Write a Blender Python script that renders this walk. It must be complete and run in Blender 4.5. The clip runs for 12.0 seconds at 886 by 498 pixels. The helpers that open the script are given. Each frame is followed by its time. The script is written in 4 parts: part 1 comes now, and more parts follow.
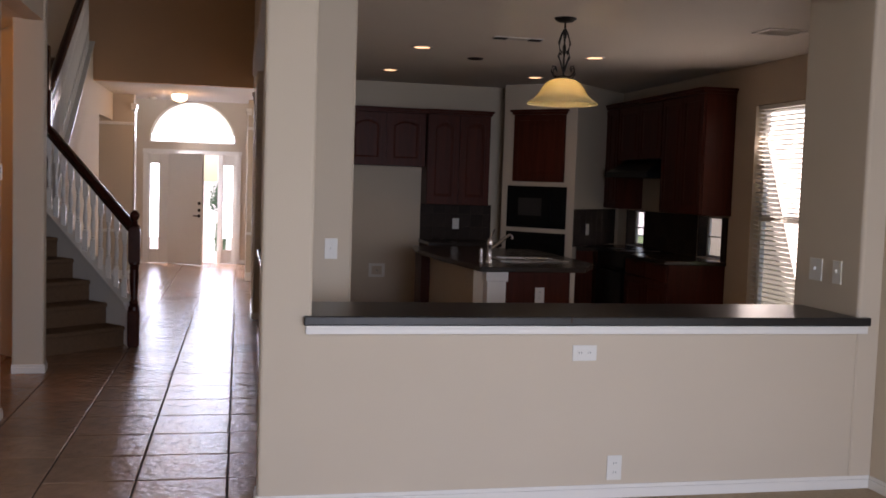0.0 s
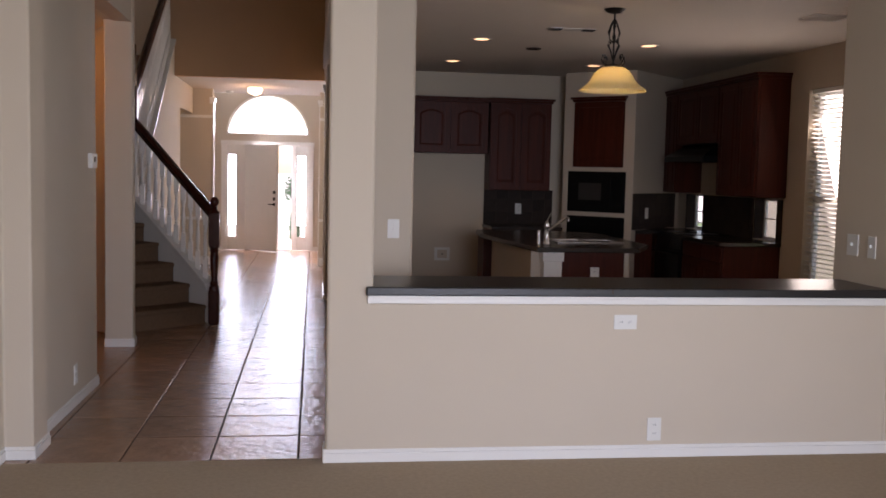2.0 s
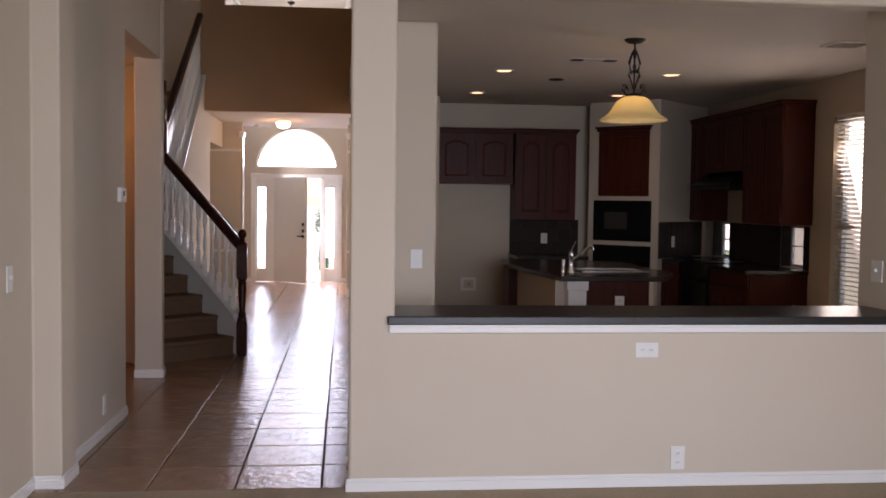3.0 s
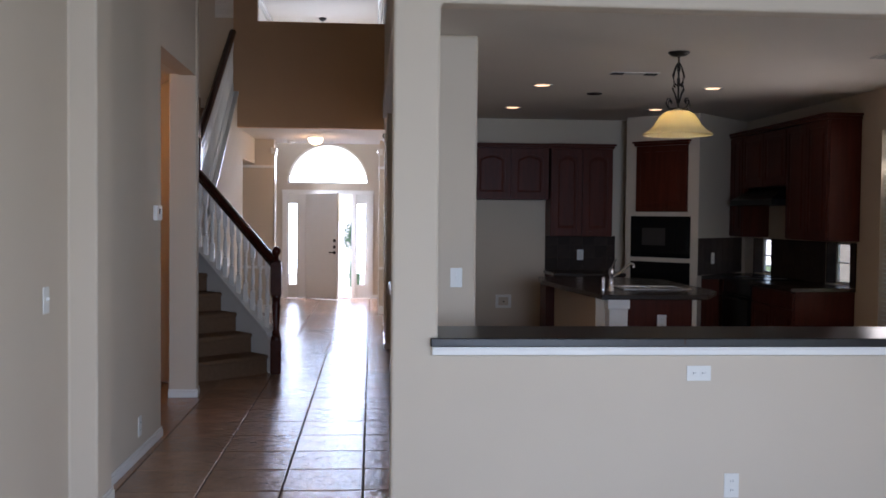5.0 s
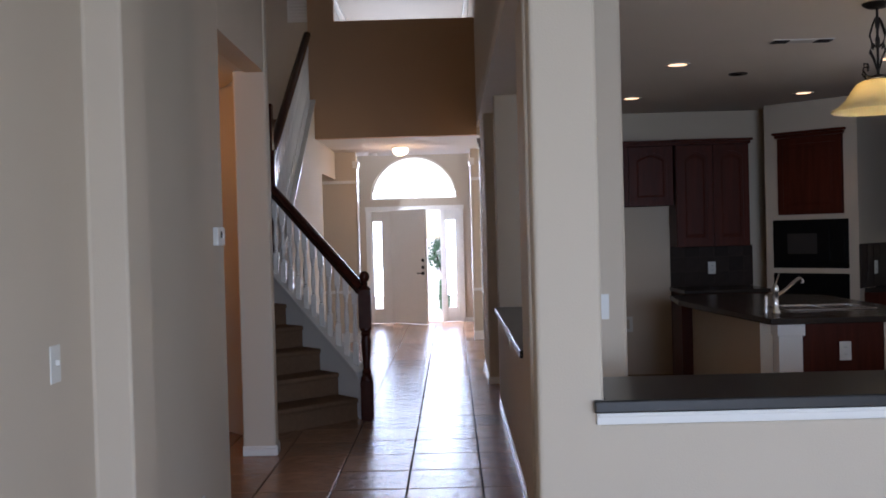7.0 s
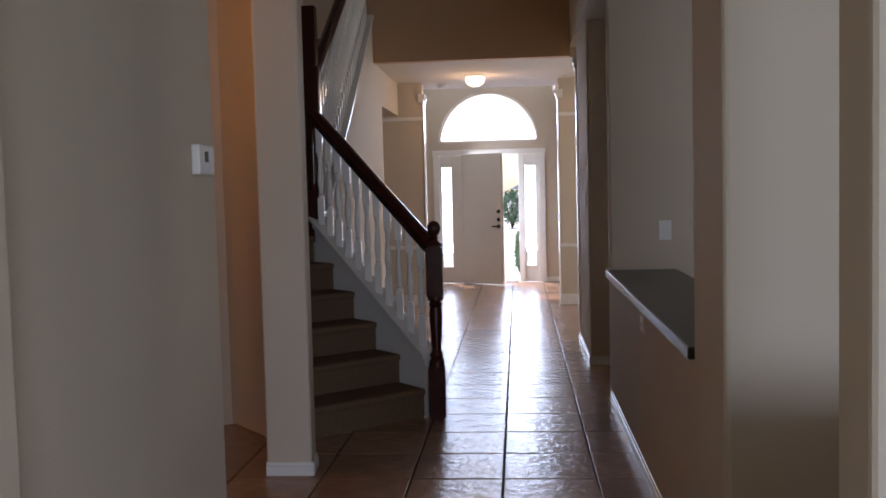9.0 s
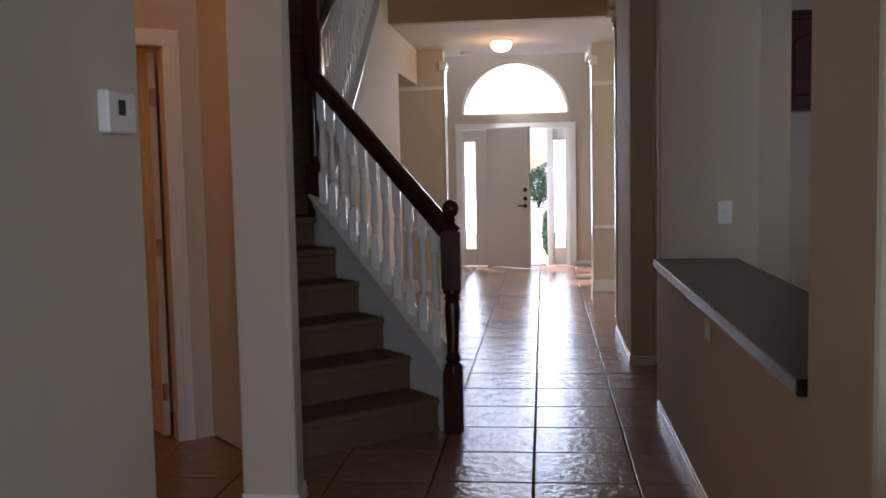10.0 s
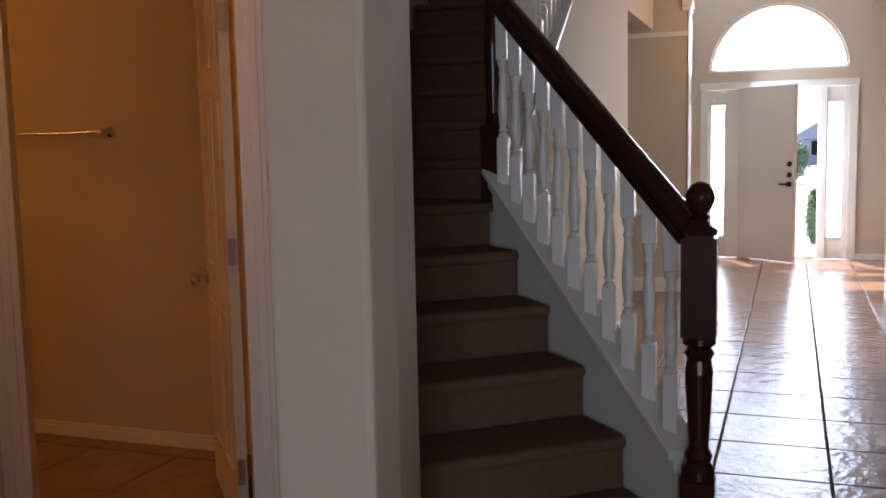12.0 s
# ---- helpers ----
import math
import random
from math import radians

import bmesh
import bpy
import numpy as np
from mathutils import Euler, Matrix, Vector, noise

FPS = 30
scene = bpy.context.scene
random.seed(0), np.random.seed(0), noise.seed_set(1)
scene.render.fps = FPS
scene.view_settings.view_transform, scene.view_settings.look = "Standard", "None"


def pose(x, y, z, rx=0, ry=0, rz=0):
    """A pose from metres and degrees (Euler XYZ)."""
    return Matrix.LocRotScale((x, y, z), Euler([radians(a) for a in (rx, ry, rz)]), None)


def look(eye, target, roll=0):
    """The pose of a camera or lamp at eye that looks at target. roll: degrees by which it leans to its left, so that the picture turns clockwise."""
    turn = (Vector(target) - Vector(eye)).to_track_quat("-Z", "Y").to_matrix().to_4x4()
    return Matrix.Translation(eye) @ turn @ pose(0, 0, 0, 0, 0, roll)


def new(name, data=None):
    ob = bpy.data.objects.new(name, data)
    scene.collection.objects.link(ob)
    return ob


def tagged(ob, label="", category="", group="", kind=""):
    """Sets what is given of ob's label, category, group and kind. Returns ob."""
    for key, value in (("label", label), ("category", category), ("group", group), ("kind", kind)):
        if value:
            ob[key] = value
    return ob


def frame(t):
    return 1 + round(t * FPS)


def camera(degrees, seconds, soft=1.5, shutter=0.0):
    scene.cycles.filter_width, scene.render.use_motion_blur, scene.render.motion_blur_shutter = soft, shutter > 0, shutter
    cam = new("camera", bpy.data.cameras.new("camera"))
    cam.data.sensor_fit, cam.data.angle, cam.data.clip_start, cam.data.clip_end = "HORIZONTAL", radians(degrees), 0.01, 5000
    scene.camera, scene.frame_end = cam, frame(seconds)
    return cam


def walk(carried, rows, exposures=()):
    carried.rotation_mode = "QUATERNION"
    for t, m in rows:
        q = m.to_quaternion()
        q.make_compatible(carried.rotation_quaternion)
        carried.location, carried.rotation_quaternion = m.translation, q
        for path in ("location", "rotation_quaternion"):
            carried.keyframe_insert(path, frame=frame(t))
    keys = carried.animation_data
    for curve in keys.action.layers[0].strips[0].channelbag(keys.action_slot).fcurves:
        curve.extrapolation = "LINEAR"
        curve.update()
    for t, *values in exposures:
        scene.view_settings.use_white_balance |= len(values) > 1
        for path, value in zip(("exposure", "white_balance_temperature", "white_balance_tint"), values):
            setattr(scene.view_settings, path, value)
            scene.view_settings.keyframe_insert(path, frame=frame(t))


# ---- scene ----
cam = camera(49.56, 12.0, soft=1.7)
PATH = [
    (0, (-0.094, -4.505, 1.565), (0.323, -2.554, 1.430), 1.88),
    (0.5, (-0.095, -4.547, 1.554), (0.265, -2.585, 1.415), 2.08),
    (1, (-0.146, -4.662, 1.536), (0.191, -2.698, 1.361), 2.27),
    (1.5, (-0.122, -4.844, 1.541), (0.187, -2.877, 1.357), 1.98),
    (2, (-0.062, -4.949, 1.529), (0.206, -2.974, 1.369), 1.31),
    (2.5, (-0.016, -5.002, 1.534), (0.213, -3.020, 1.399), 0.73),
    (3, (-0.015, -5.005, 1.526), (0.189, -3.018, 1.429), 0.73),
    (5, (-0.086, -4.850, 1.543), (0.061, -2.857, 1.476), 0.58),
    (5.5, (-0.167, -4.544, 1.544), (-0.044, -2.549, 1.480), 0.21),
    (6, (-0.116, -4.143, 1.534), (-0.057, -2.144, 1.492), 0.10),
    (6.5, (-0.149, -3.735, 1.519), (-0.138, -1.735, 1.494), -0.24),
    (7, (-0.277, -3.410, 1.536), (-0.296, -1.411, 1.503), -1.52),
    (7.5, (-0.319, -2.984, 1.525), (-0.390, -0.986, 1.468), -2.10),
    (9.5, (-0.520, -0.901, 1.412), (-0.700, 1.086, 1.266), -1.24),
    (10, (-0.525, -0.465, 1.402), (-0.735, 1.517, 1.235), -1.17),
    (10.5, (-0.593, -0.026, 1.383), (-0.847, 1.950, 1.206), -0.73),
    (11, (-0.630, 0.433, 1.389), (-0.989, 2.391, 1.199), -0.59),
    (11.5, (-0.620, 0.942, 1.395), (-1.141, 2.863, 1.194), -0.97),
    (12, (-0.759, 1.576, 1.360), (-1.438, 3.445, 1.147), -1.17),
]
EXPOSURES = [(0.0, 0.75, 6900, 29), (1.5, 0.95, 6900, 30), (3.0, 0.95, 6900, 30), (5.2, 0.95, 5900, 21), (7.5, 0.87, 5950, 22), (9.5, 0.62, 6300, 22), (11.0, 0.6, 6300, 22), (11.5, 0.66, 6300, 22), (12.0, 1.1, 6400, 21)]
walk(cam, [(t, look(eye, target, roll)) for t, eye, target, roll in PATH], EXPOSURES)

# ---- light ----
world = bpy.data.worlds.new("sky")
scene.world = world
world.use_nodes = True
wn = world.node_tree.nodes
sky = wn.new("ShaderNodeTexSky")
sky.sky_type, sky.sun_disc = "NISHITA", False
sky.sun_elevation, sky.sun_rotation = radians(60), radians(-25)
world.node_tree.links.new(sky.outputs[0], wn["Background"].inputs[0])
wn["Background"].inputs[1].default_value = 0.15


def sun_lamp():
    data = bpy.data.lights.new("sun", "SUN")
    data.energy, data.angle, data.color = 5.0, radians(0.5), (1.0, 0.95, 0.88)
    ob = new("sun", data)
    ob.matrix_world = look((0, 0, 20), (5.0, -10.5, 0))


def area_lamp(name, place, target, size, size_y, power, colour=(1, 1, 1), spread=180):
    data = bpy.data.lights.new(name, "AREA")
    data.shape, data.size, data.size_y, data.energy, data.color = "RECTANGLE", size, size_y, power, colour
    data.spread = radians(spread)
    ob = new(name, data)
    ob.matrix_world = look(place, target)
    return ob


def bulb_lamp(name, place, power, colour, radius=0.04):
    data = bpy.data.lights.new(name, "POINT")
    data.energy, data.color, data.shadow_soft_size = power, colour, radius
    ob = new(name, data)
    ob.location = place
    return ob


def spot_lamp(name, place, power, colour, degrees=110):
    data = bpy.data.lights.new(name, "SPOT")
    data.energy, data.color, data.shadow_soft_size, data.spot_size, data.spot_blend = power, colour, 0.05, radians(degrees), 0.6
    ob = new(name, data)
    ob.matrix_world = look(place, (place[0], place[1], place[2] - 1))
    return ob


WARM = (1.0, 0.62, 0.30)
DAY = (0.68, 0.84, 1.0)
PALE = (0.97, 1.0, 0.92)
sun_lamp()
# daylight in the openings: the living room's back window and an added side fill, the nook window, the entry glass, the
# upper window
area_lamp("living_window_light", (1.5, -6.5, 1.5), (1.0, -2.5, 0.1), 2.6, 1.9, 87, DAY, 150)
# added fill from the right; no window is known in that wall
area_lamp("living_side_fill", (3.22, -3.6, 1.45), (-1.6, -2.2, 0.4), 2.5, 1.8, 12, DAY, 150)
area_lamp("nook_window_light", (4.62, 3.03, 1.45), (2.6, 1.2, 2.3), 0.8, 1.8, 12, (1.0, 0.94, 0.84))
area_lamp("entry_light", (-0.91, 13.45, 1.6), (-0.91, 7, 0.0), 1.6, 2.4, 62, (0.68, 0.82, 1.0), 150)
# dining window is assumed, out of view; its lamp brightens the hall stubs
area_lamp("dining_fill_light", (2.38, 8.7, 1.5), (0, 8.7, 1.2), 1.5, 1.5, 22, PALE)
area_lamp("upper_window_light", (-0.92, 13.12, 4.08), (-0.92, 10.2, 1.2), 1.3, 1.3, 42, DAY)

# ---- materials ----


def shader(name, colour, rough=0.6, metal=0.0, noise_scale=8.0, amount=0.08, bump=0.0, bump_scale=60.0, coat=0.0, per_object=0.0, emit=0.0, spec=0.5, grain=1.0):
    m = bpy.data.materials.new(name)
    m.use_nodes = True
    n, l = m.node_tree.nodes, m.node_tree.links
    b = n["Principled BSDF"]
    b.inputs["Roughness"].default_value, b.inputs["Metallic"].default_value = rough, metal
    b.inputs["Coat Weight"].default_value, b.inputs["Coat Roughness"].default_value = coat, 0.12
    b.inputs["Specular IOR Level"].default_value = spec
    co = n.new("ShaderNodeTexCoord")
    no = n.new("ShaderNodeTexNoise")
    no.inputs["Scale"].default_value, no.inputs["Detail"].default_value = noise_scale, 6
    if grain != 1.0:
        stretch = n.new("ShaderNodeMapping")
        stretch.inputs["Scale"].default_value = (1, 1, grain)
        l.new(co.outputs["Object"], stretch.inputs["Vector"])
        l.new(stretch.outputs[0], no.inputs["Vector"])
        no.inputs["Distortion"].default_value = 0.6
    else:
        l.new(co.outputs["Object"], no.inputs["Vector"])
    ramp = n.new("ShaderNodeMix")
    ramp.data_type = "RGBA"
    ramp.inputs["A"].default_value = (*[c * (1 - amount) for c in colour], 1)
    ramp.inputs["B"].default_value = (*[min(1, c * (1 + amount)) for c in colour], 1)
    l.new(no.outputs["Fac"], ramp.inputs["Factor"])
    out = ramp.outputs["Result"]
    if per_object:
        info = n.new("ShaderNodeObjectInfo")
        hsv = n.new("ShaderNodeHueSaturation")
        mr = n.new("ShaderNodeMapRange")
        mr.inputs["To Min"].default_value, mr.inputs["To Max"].default_value = 1 - per_object, 1 + per_object
        l.new(info.outputs["Random"], mr.inputs["Value"])
        l.new(mr.outputs[0], hsv.inputs["Value"])
        l.new(out, hsv.inputs["Color"])
        out = hsv.outputs[0]
    l.new(out, b.inputs["Base Color"])
    if bump:
        fine = n.new("ShaderNodeTexNoise")
        fine.inputs["Scale"].default_value, fine.inputs["Detail"].default_value = bump_scale, 4
        l.new(co.outputs["Object"], fine.inputs["Vector"])
        bp = n.new("ShaderNodeBump")
        bp.inputs["Strength"].default_value, bp.inputs["Distance"].default_value = bump, 0.01
        l.new(fine.outputs["Fac"], bp.inputs["Height"])
        l.new(bp.outputs[0], b.inputs["Normal"])
    if emit:
        b.inputs["Emission Color"].default_value = (*colour, 1)
        b.inputs["Emission Strength"].default_value = emit
    return m


WALL = shader("painted_drywall", (0.585, 0.495, 0.385), 0.75, noise_scale=2.5, amount=0.03, bump=0.12, bump_scale=130)
CEIL = shader("ceiling_paint", (0.66, 0.60, 0.52), 0.85, noise_scale=3, amount=0.03, bump=0.25, bump_scale=90)
# browner copy of WALL: shade and warm floor bounce put into the colour
WALL_BOUNCE = shader("drywall_floor_bounce", (0.55, 0.335, 0.18), 0.72, noise_scale=2.5, amount=0.04, bump=0.12, bump_scale=130)
TRIM = shader("white_trim_paint", (0.80, 0.77, 0.72), 0.25, amount=0.03)
TILE = shader("glazed_floor_tile", (0.31, 0.18, 0.112), 0.2, noise_scale=7, amount=0.28, bump=0.6, bump_scale=20, per_object=0.1)
GROUT = shader("dark_grout", (0.06, 0.042, 0.032), 0.95, amount=0.2, spec=0.05)
CARPET = shader("beige_carpet", (0.50, 0.39, 0.275), 0.98, noise_scale=40, amount=0.16, bump=0.9, bump_scale=320, spec=0.1)
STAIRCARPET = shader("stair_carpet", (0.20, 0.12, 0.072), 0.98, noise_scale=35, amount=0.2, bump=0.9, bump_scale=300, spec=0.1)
CHERRY = shader("cherry_cabinet_wood", (0.068, 0.015, 0.008), 0.4, noise_scale=26, amount=0.5, spec=0.13, grain=0.07)
DARKWOOD = shader("dark_stained_wood", (0.045, 0.010, 0.006), 0.25, noise_scale=14, amount=0.4, coat=0.15, spec=0.25)
LAMINATE = shader("dark_counter_laminate", (0.016, 0.0145, 0.014), 0.3, noise_scale=45, amount=0.35)
GRANITE = shader("island_counter", (0.026, 0.018, 0.014), 0.22, noise_scale=60, amount=0.5)
BLACK = shader("black_appliance_glass", (0.006, 0.006, 0.006), 0.25, amount=0.1, spec=0.15)
BLACKMETAL = shader("wrought_iron", (0.02, 0.016, 0.013), 0.5, metal=0.6, amount=0.2)
STEEL = shader("brushed_steel", (0.62, 0.61, 0.60), 0.22, metal=1.0, amount=0.05)
PLASTIC = shader("white_plastic", (0.72, 0.70, 0.65), 0.4, amount=0.02)
SLATE = shader("slate_backsplash_tile", (0.034, 0.022, 0.017), 0.6, noise_scale=12, amount=0.4, bump=0.3, bump_scale=30, per_object=0.25, spec=0.15)
SHINGLE = shader("slate_blue_shingle", (0.26, 0.30, 0.38), 0.8, noise_scale=6, amount=0.3)
PINE = shader("door_paint", (0.66, 0.58, 0.46), 0.4, amount=0.03)


def brick_shader():
    m = bpy.data.materials.new("red_brickwork")
    m.use_nodes = True
    n, l = m.node_tree.nodes, m.node_tree.links
    b = n["Principled BSDF"]
    b.inputs["Roughness"].default_value = 0.9
    co, mp, t = n.new("ShaderNodeTexCoord"), n.new("ShaderNodeMapping"), n.new("ShaderNodeTexBrick")
    mp.inputs["Rotation"].default_value = (radians(90), 0, radians(90))
    t.inputs["Scale"].default_value = 4.2
    t.inputs["Color1"].default_value, t.inputs["Color2"].default_value, t.inputs["Mortar"].default_value = (0.42, 0.17, 0.12, 1), (0.32, 0.13, 0.10, 1), (0.5, 0.46, 0.42, 1)
    l.new(co.outputs["Object"], mp.inputs[0])
    l.new(mp.outputs[0], t.inputs["Vector"])
    l.new(t.outputs["Color"], b.inputs["Base Color"])
    return m


BRICK = brick_shader()
CONCRETE = shader("pale_concrete", (0.55, 0.53, 0.50), 0.9, noise_scale=5, amount=0.12)
LEAF = shader("shrub_leaf", (0.12, 0.22, 0.12), 0.6, amount=0.3)
LAWN = shader("lawn_grass", (0.10, 0.15, 0.05), 0.9, noise_scale=30, amount=0.3)


def glass_shader(name, colour=(1, 1, 1), rough=0.0):
    m = bpy.data.materials.new(name)
    m.use_nodes = True
    b = m.node_tree.nodes["Principled BSDF"]
    b.inputs["Base Color"].default_value = (*colour, 1)
    b.inputs["Transmission Weight"].default_value, b.inputs["Roughness"].default_value = 1.0, rough
    return m


GLASS = glass_shader("clear_glass")


def glow_shader(name, colour, strength):
    m = bpy.data.materials.new(name)
    m.use_nodes = True
    b = m.node_tree.nodes["Principled BSDF"]
    b.inputs["Base Color"].default_value = (*colour, 1)
    b.inputs["Emission Color"].default_value = (*colour, 1)
    b.inputs["Emission Strength"].default_value = strength
    b.inputs["Roughness"].default_value = 0.35
    return m




def shade_shader():
    m = bpy.data.materials.new("amber_alabaster_glass")
    m.use_nodes = True
    n, l = m.node_tree.nodes, m.node_tree.links
    b = n["Principled BSDF"]
    b.inputs["Base Color"].default_value, b.inputs["Roughness"].default_value = (0.86, 0.74, 0.46, 1), 0.25
    tr = n.new("ShaderNodeBsdfTranslucent")
    no = n.new("ShaderNodeTexNoise")
    no.inputs["Scale"].default_value = 14
    mix = n.new("ShaderNodeMix")
    mix.data_type = "RGBA"
    mix.inputs["A"].default_value, mix.inputs["B"].default_value = (1.0, 0.86, 0.50, 1), (1.0, 0.95, 0.70, 1)
    l.new(no.outputs["Fac"], mix.inputs["Factor"])
    l.new(mix.outputs["Result"], tr.inputs["Color"])
    ms = n.new("ShaderNodeMixShader")
    ms.inputs[0].default_value = 0.6
    l.new(b.outputs[0], ms.inputs[1])
    l.new(tr.outputs[0], ms.inputs[2])
    l.new(ms.outputs[0], n["Material Output"].inputs["Surface"])
    return m


AMBER = shade_shader()
BULB = glow_shader("lit_bulb", (1.0, 0.75, 0.42), 6.0)
CANLIT = glow_shader("lit_downlight", (1.0, 0.62, 0.32), 1.3)

# ---- building blocks ----


def box(bm, x0, x1, y0, y1, z0, z1):
    v = [bm.verts.new(p) for p in ((x0, y0, z0), (x1, y0, z0), (x1, y1, z0), (x0, y1, z0), (x0, y0, z1), (x1, y0, z1), (x1, y1, z1), (x0, y1, z1))]
    for f in ((3, 2, 1, 0), (4, 5, 6, 7), (0, 1, 5, 4), (1, 2, 6, 5), (2, 3, 7, 6), (3, 0, 4, 7)):
        bm.faces.new([v[i] for i in f])
    return bm


def prism(bm, pts, z0, z1):
    low = [bm.verts.new((x, y, z0)) for x, y in pts]
    top = [bm.verts.new((x, y, z1)) for x, y in pts]
    n = len(pts)
    bm.faces.new(low[::-1])
    bm.faces.new(top)
    for i in range(n):
        bm.faces.new((low[i], low[(i + 1) % n], top[(i + 1) % n], top[i]))
    return bm


def lathe(bm, profile, place=(0, 0, 0), seg=20):
    rings = []
    for r, z in profile:
        rings.append([bm.verts.new((place[0] + r * math.cos(2 * math.pi * i / seg), place[1] + r * math.sin(2 * math.pi * i / seg), place[2] + z)) for i in range(seg)])
    for a, b in zip(rings, rings[1:]):
        for i in range(seg):
            bm.faces.new((a[i], a[(i + 1) % seg], b[(i + 1) % seg], b[i]))
    bm.faces.new(rings[0][::-1])
    bm.faces.new(rings[-1])
    return bm


def tube(bm, pts, r, seg=10):
    pts = [Vector(p) for p in pts]
    rings = []
    for i, p in enumerate(pts):
        d = (pts[min(i + 1, len(pts) - 1)] - pts[max(i - 1, 0)]).normalized()
        a = d.cross(Vector((0, 0, 1)))
        if a.length < 1e-3:
            a = Vector((1, 0, 0))
        a.normalize()
        b = d.cross(a)
        rings.append([bm.verts.new(p + r * (math.cos(2 * math.pi * k / seg) * a + math.sin(2 * math.pi * k / seg) * b)) for k in range(seg)])
    for a, b in zip(rings, rings[1:]):
        for i in range(seg):
            bm.faces.new((a[i], a[(i + 1) % seg], b[(i + 1) % seg], b[i]))
    bm.faces.new(rings[0][::-1])
    bm.faces.new(rings[-1])
    return bm


def mesh(name, bm, material, bevel=0.0, smooth=False, seg=2):
    bmesh.ops.recalc_face_normals(bm, faces=bm.faces)
    if bevel:
        bmesh.ops.bevel(bm, geom=[e for e in bm.edges if e.calc_face_angle(0) > 0.3], offset=bevel, segments=3 if bevel > 0.008 else seg, affect="EDGES", profile=0.5)
    data = bpy.data.meshes.new(name)
    bm.to_mesh(data)
    bm.free()
    data.materials.append(material)
    if smooth:
        for p in data.polygons:
            p.use_smooth = True
        data.set_sharp_from_angle(angle=radians(50))
    return data


def part(name, bm, material, parent, label="", bevel=0.0, smooth=False, m=None):
    ob = new(name, mesh(name, bm, material, bevel, smooth))
    ob.parent = parent
    if m is not None:
        ob.matrix_basis = m
    return tagged(ob, label)


def thing(name, bm, material, label, category, group="", bevel=0.0, smooth=False, m=None):
    ob = new(name, mesh(name, bm, material, bevel, smooth))
    if m is not None:
        ob.matrix_basis = m
    return tagged(ob, label, category, group)


def empty(name, label, category, group="", m=None):
    ob = new(name)
    ob.empty_display_size = 0.1
    if m is not None:
        ob.matrix_basis = m
    return tagged(ob, label, category, group)


def structure(name, bm, material, label="", bevel=0.0):
    return tagged(new(name, mesh(name, bm, material, bevel)), label, name.split("_")[0], kind="structure")


B = bmesh.new


def pierced(axis, c0, c1, a, z, holes):
    """A wall across the axis 'x' or 'y' from c0 to c1, running over a and z, with rectangular holes (a0, a1, z0, z1) through it, as one skin."""
    al = sorted({a[0], a[1]} | {h for q in holes for h in q[:2]})
    zl = sorted({z[0], z[1]} | {h for q in holes for h in q[2:]})
    solid = {(i, j): not any(q[0] <= al[i] < q[1] and q[2] <= zl[j] < q[3] for q in holes) for i in range(len(al) - 1) for j in range(len(zl) - 1)}
    bm = B()
    made = {}

    def v(i, j, k):
        if (i, j, k) not in made:
            c = (c0, c1)[k]
            made[i, j, k] = bm.verts.new((c, al[i], zl[j]) if axis == "x" else (al[i], c, zl[j]))
        return made[i, j, k]

    for (i, j), full in solid.items():
        if full:
            for k in (0, 1):
                bm.faces.new((v(i, j, k), v(i + 1, j, k), v(i + 1, j + 1, k), v(i, j + 1, k)))
            for di, dj, p, q in ((-1, 0, (i, j), (i, j + 1)), (1, 0, (i + 1, j), (i + 1, j + 1)), (0, -1, (i, j), (i + 1, j)), (0, 1, (i, j + 1), (i + 1, j + 1))):
                if not solid.get((i + di, j + dj), False):
                    bm.faces.new((v(*p, 0), v(*q, 0), v(*q, 1), v(*p, 1)))
    return bm

# ---- structure ----
KC, HC, FC = 2.73, 2.73, 2.93   # kitchen, hall and side entry ceilings
LY = 8.35                       # near face of the loft bridge
BY = 11.1                       # far edge of the loft bridge
EC = 5.0                        # ceiling of the tall entry
TALL = 5.6                      # two-storey ceiling
LW = -1.92                      # hall wall under the upper flight
FY = 13.2                       # front wall
RX = 4.45                       # kitchen window wall
BAR = 0.93                      # top of the living-room bar ledge
HBAR = 0.875                    # top of the hall bar ledge

floor_living = structure("floor_living", box(B(), -1.8, 3.45, -6.6, 0.07, -0.1, 0.0), CARPET, "beige cut-pile carpet")
floor_tiled = structure("floor", box(B(), -6.0, 4.6, 0.07, FY, -0.1, -0.012), GROUT, "dark grout bed under the floor tiles")
structure("ground", box(B(), -300, 300, -300, 300, -0.3, -0.15), LAWN, "green lawn around the house")

# living room shell
structure("wall_living_left", prism(B(), [(-1.80, -6.6), (-1.625, -6.6), (-1.625, 0.14), (-1.48, 0.14), (-1.48, 0.41), (-1.80, 0.41)], 0, TALL), WALL, "beige painted drywall", 0.012)
structure("wall_thermostat", prism(B(), [(-1.80, 0.405), (-1.555, 0.405), (-1.54, 1.90), (-6.0, 1.90), (-6.0, 1.78), (-1.80, 1.78)], 0, TALL), WALL, "beige painted drywall with a thermostat", 0.015)
# opening added out of view to go with the side fill
structure("wall_living_right", pierced("x", 3.27, 3.45, (-6.6, -0.002), (0, TALL), [(-4.9, -2.3, 0.5, 2.4)]), WALL, "beige painted drywall with an added opening for the side fill")
structure("wall_living_back", pierced("y", -6.75, -6.6, (-1.8, 3.45), (0, TALL), [(0.15, 2.85, 0.5, 2.5)]), WALL, "beige painted drywall with a wide window opening")
structure("ceiling_living", box(B(), -1.8, 4.6, -6.75, 0.3, TALL, TALL + 0.1), CEIL, "white textured ceiling")

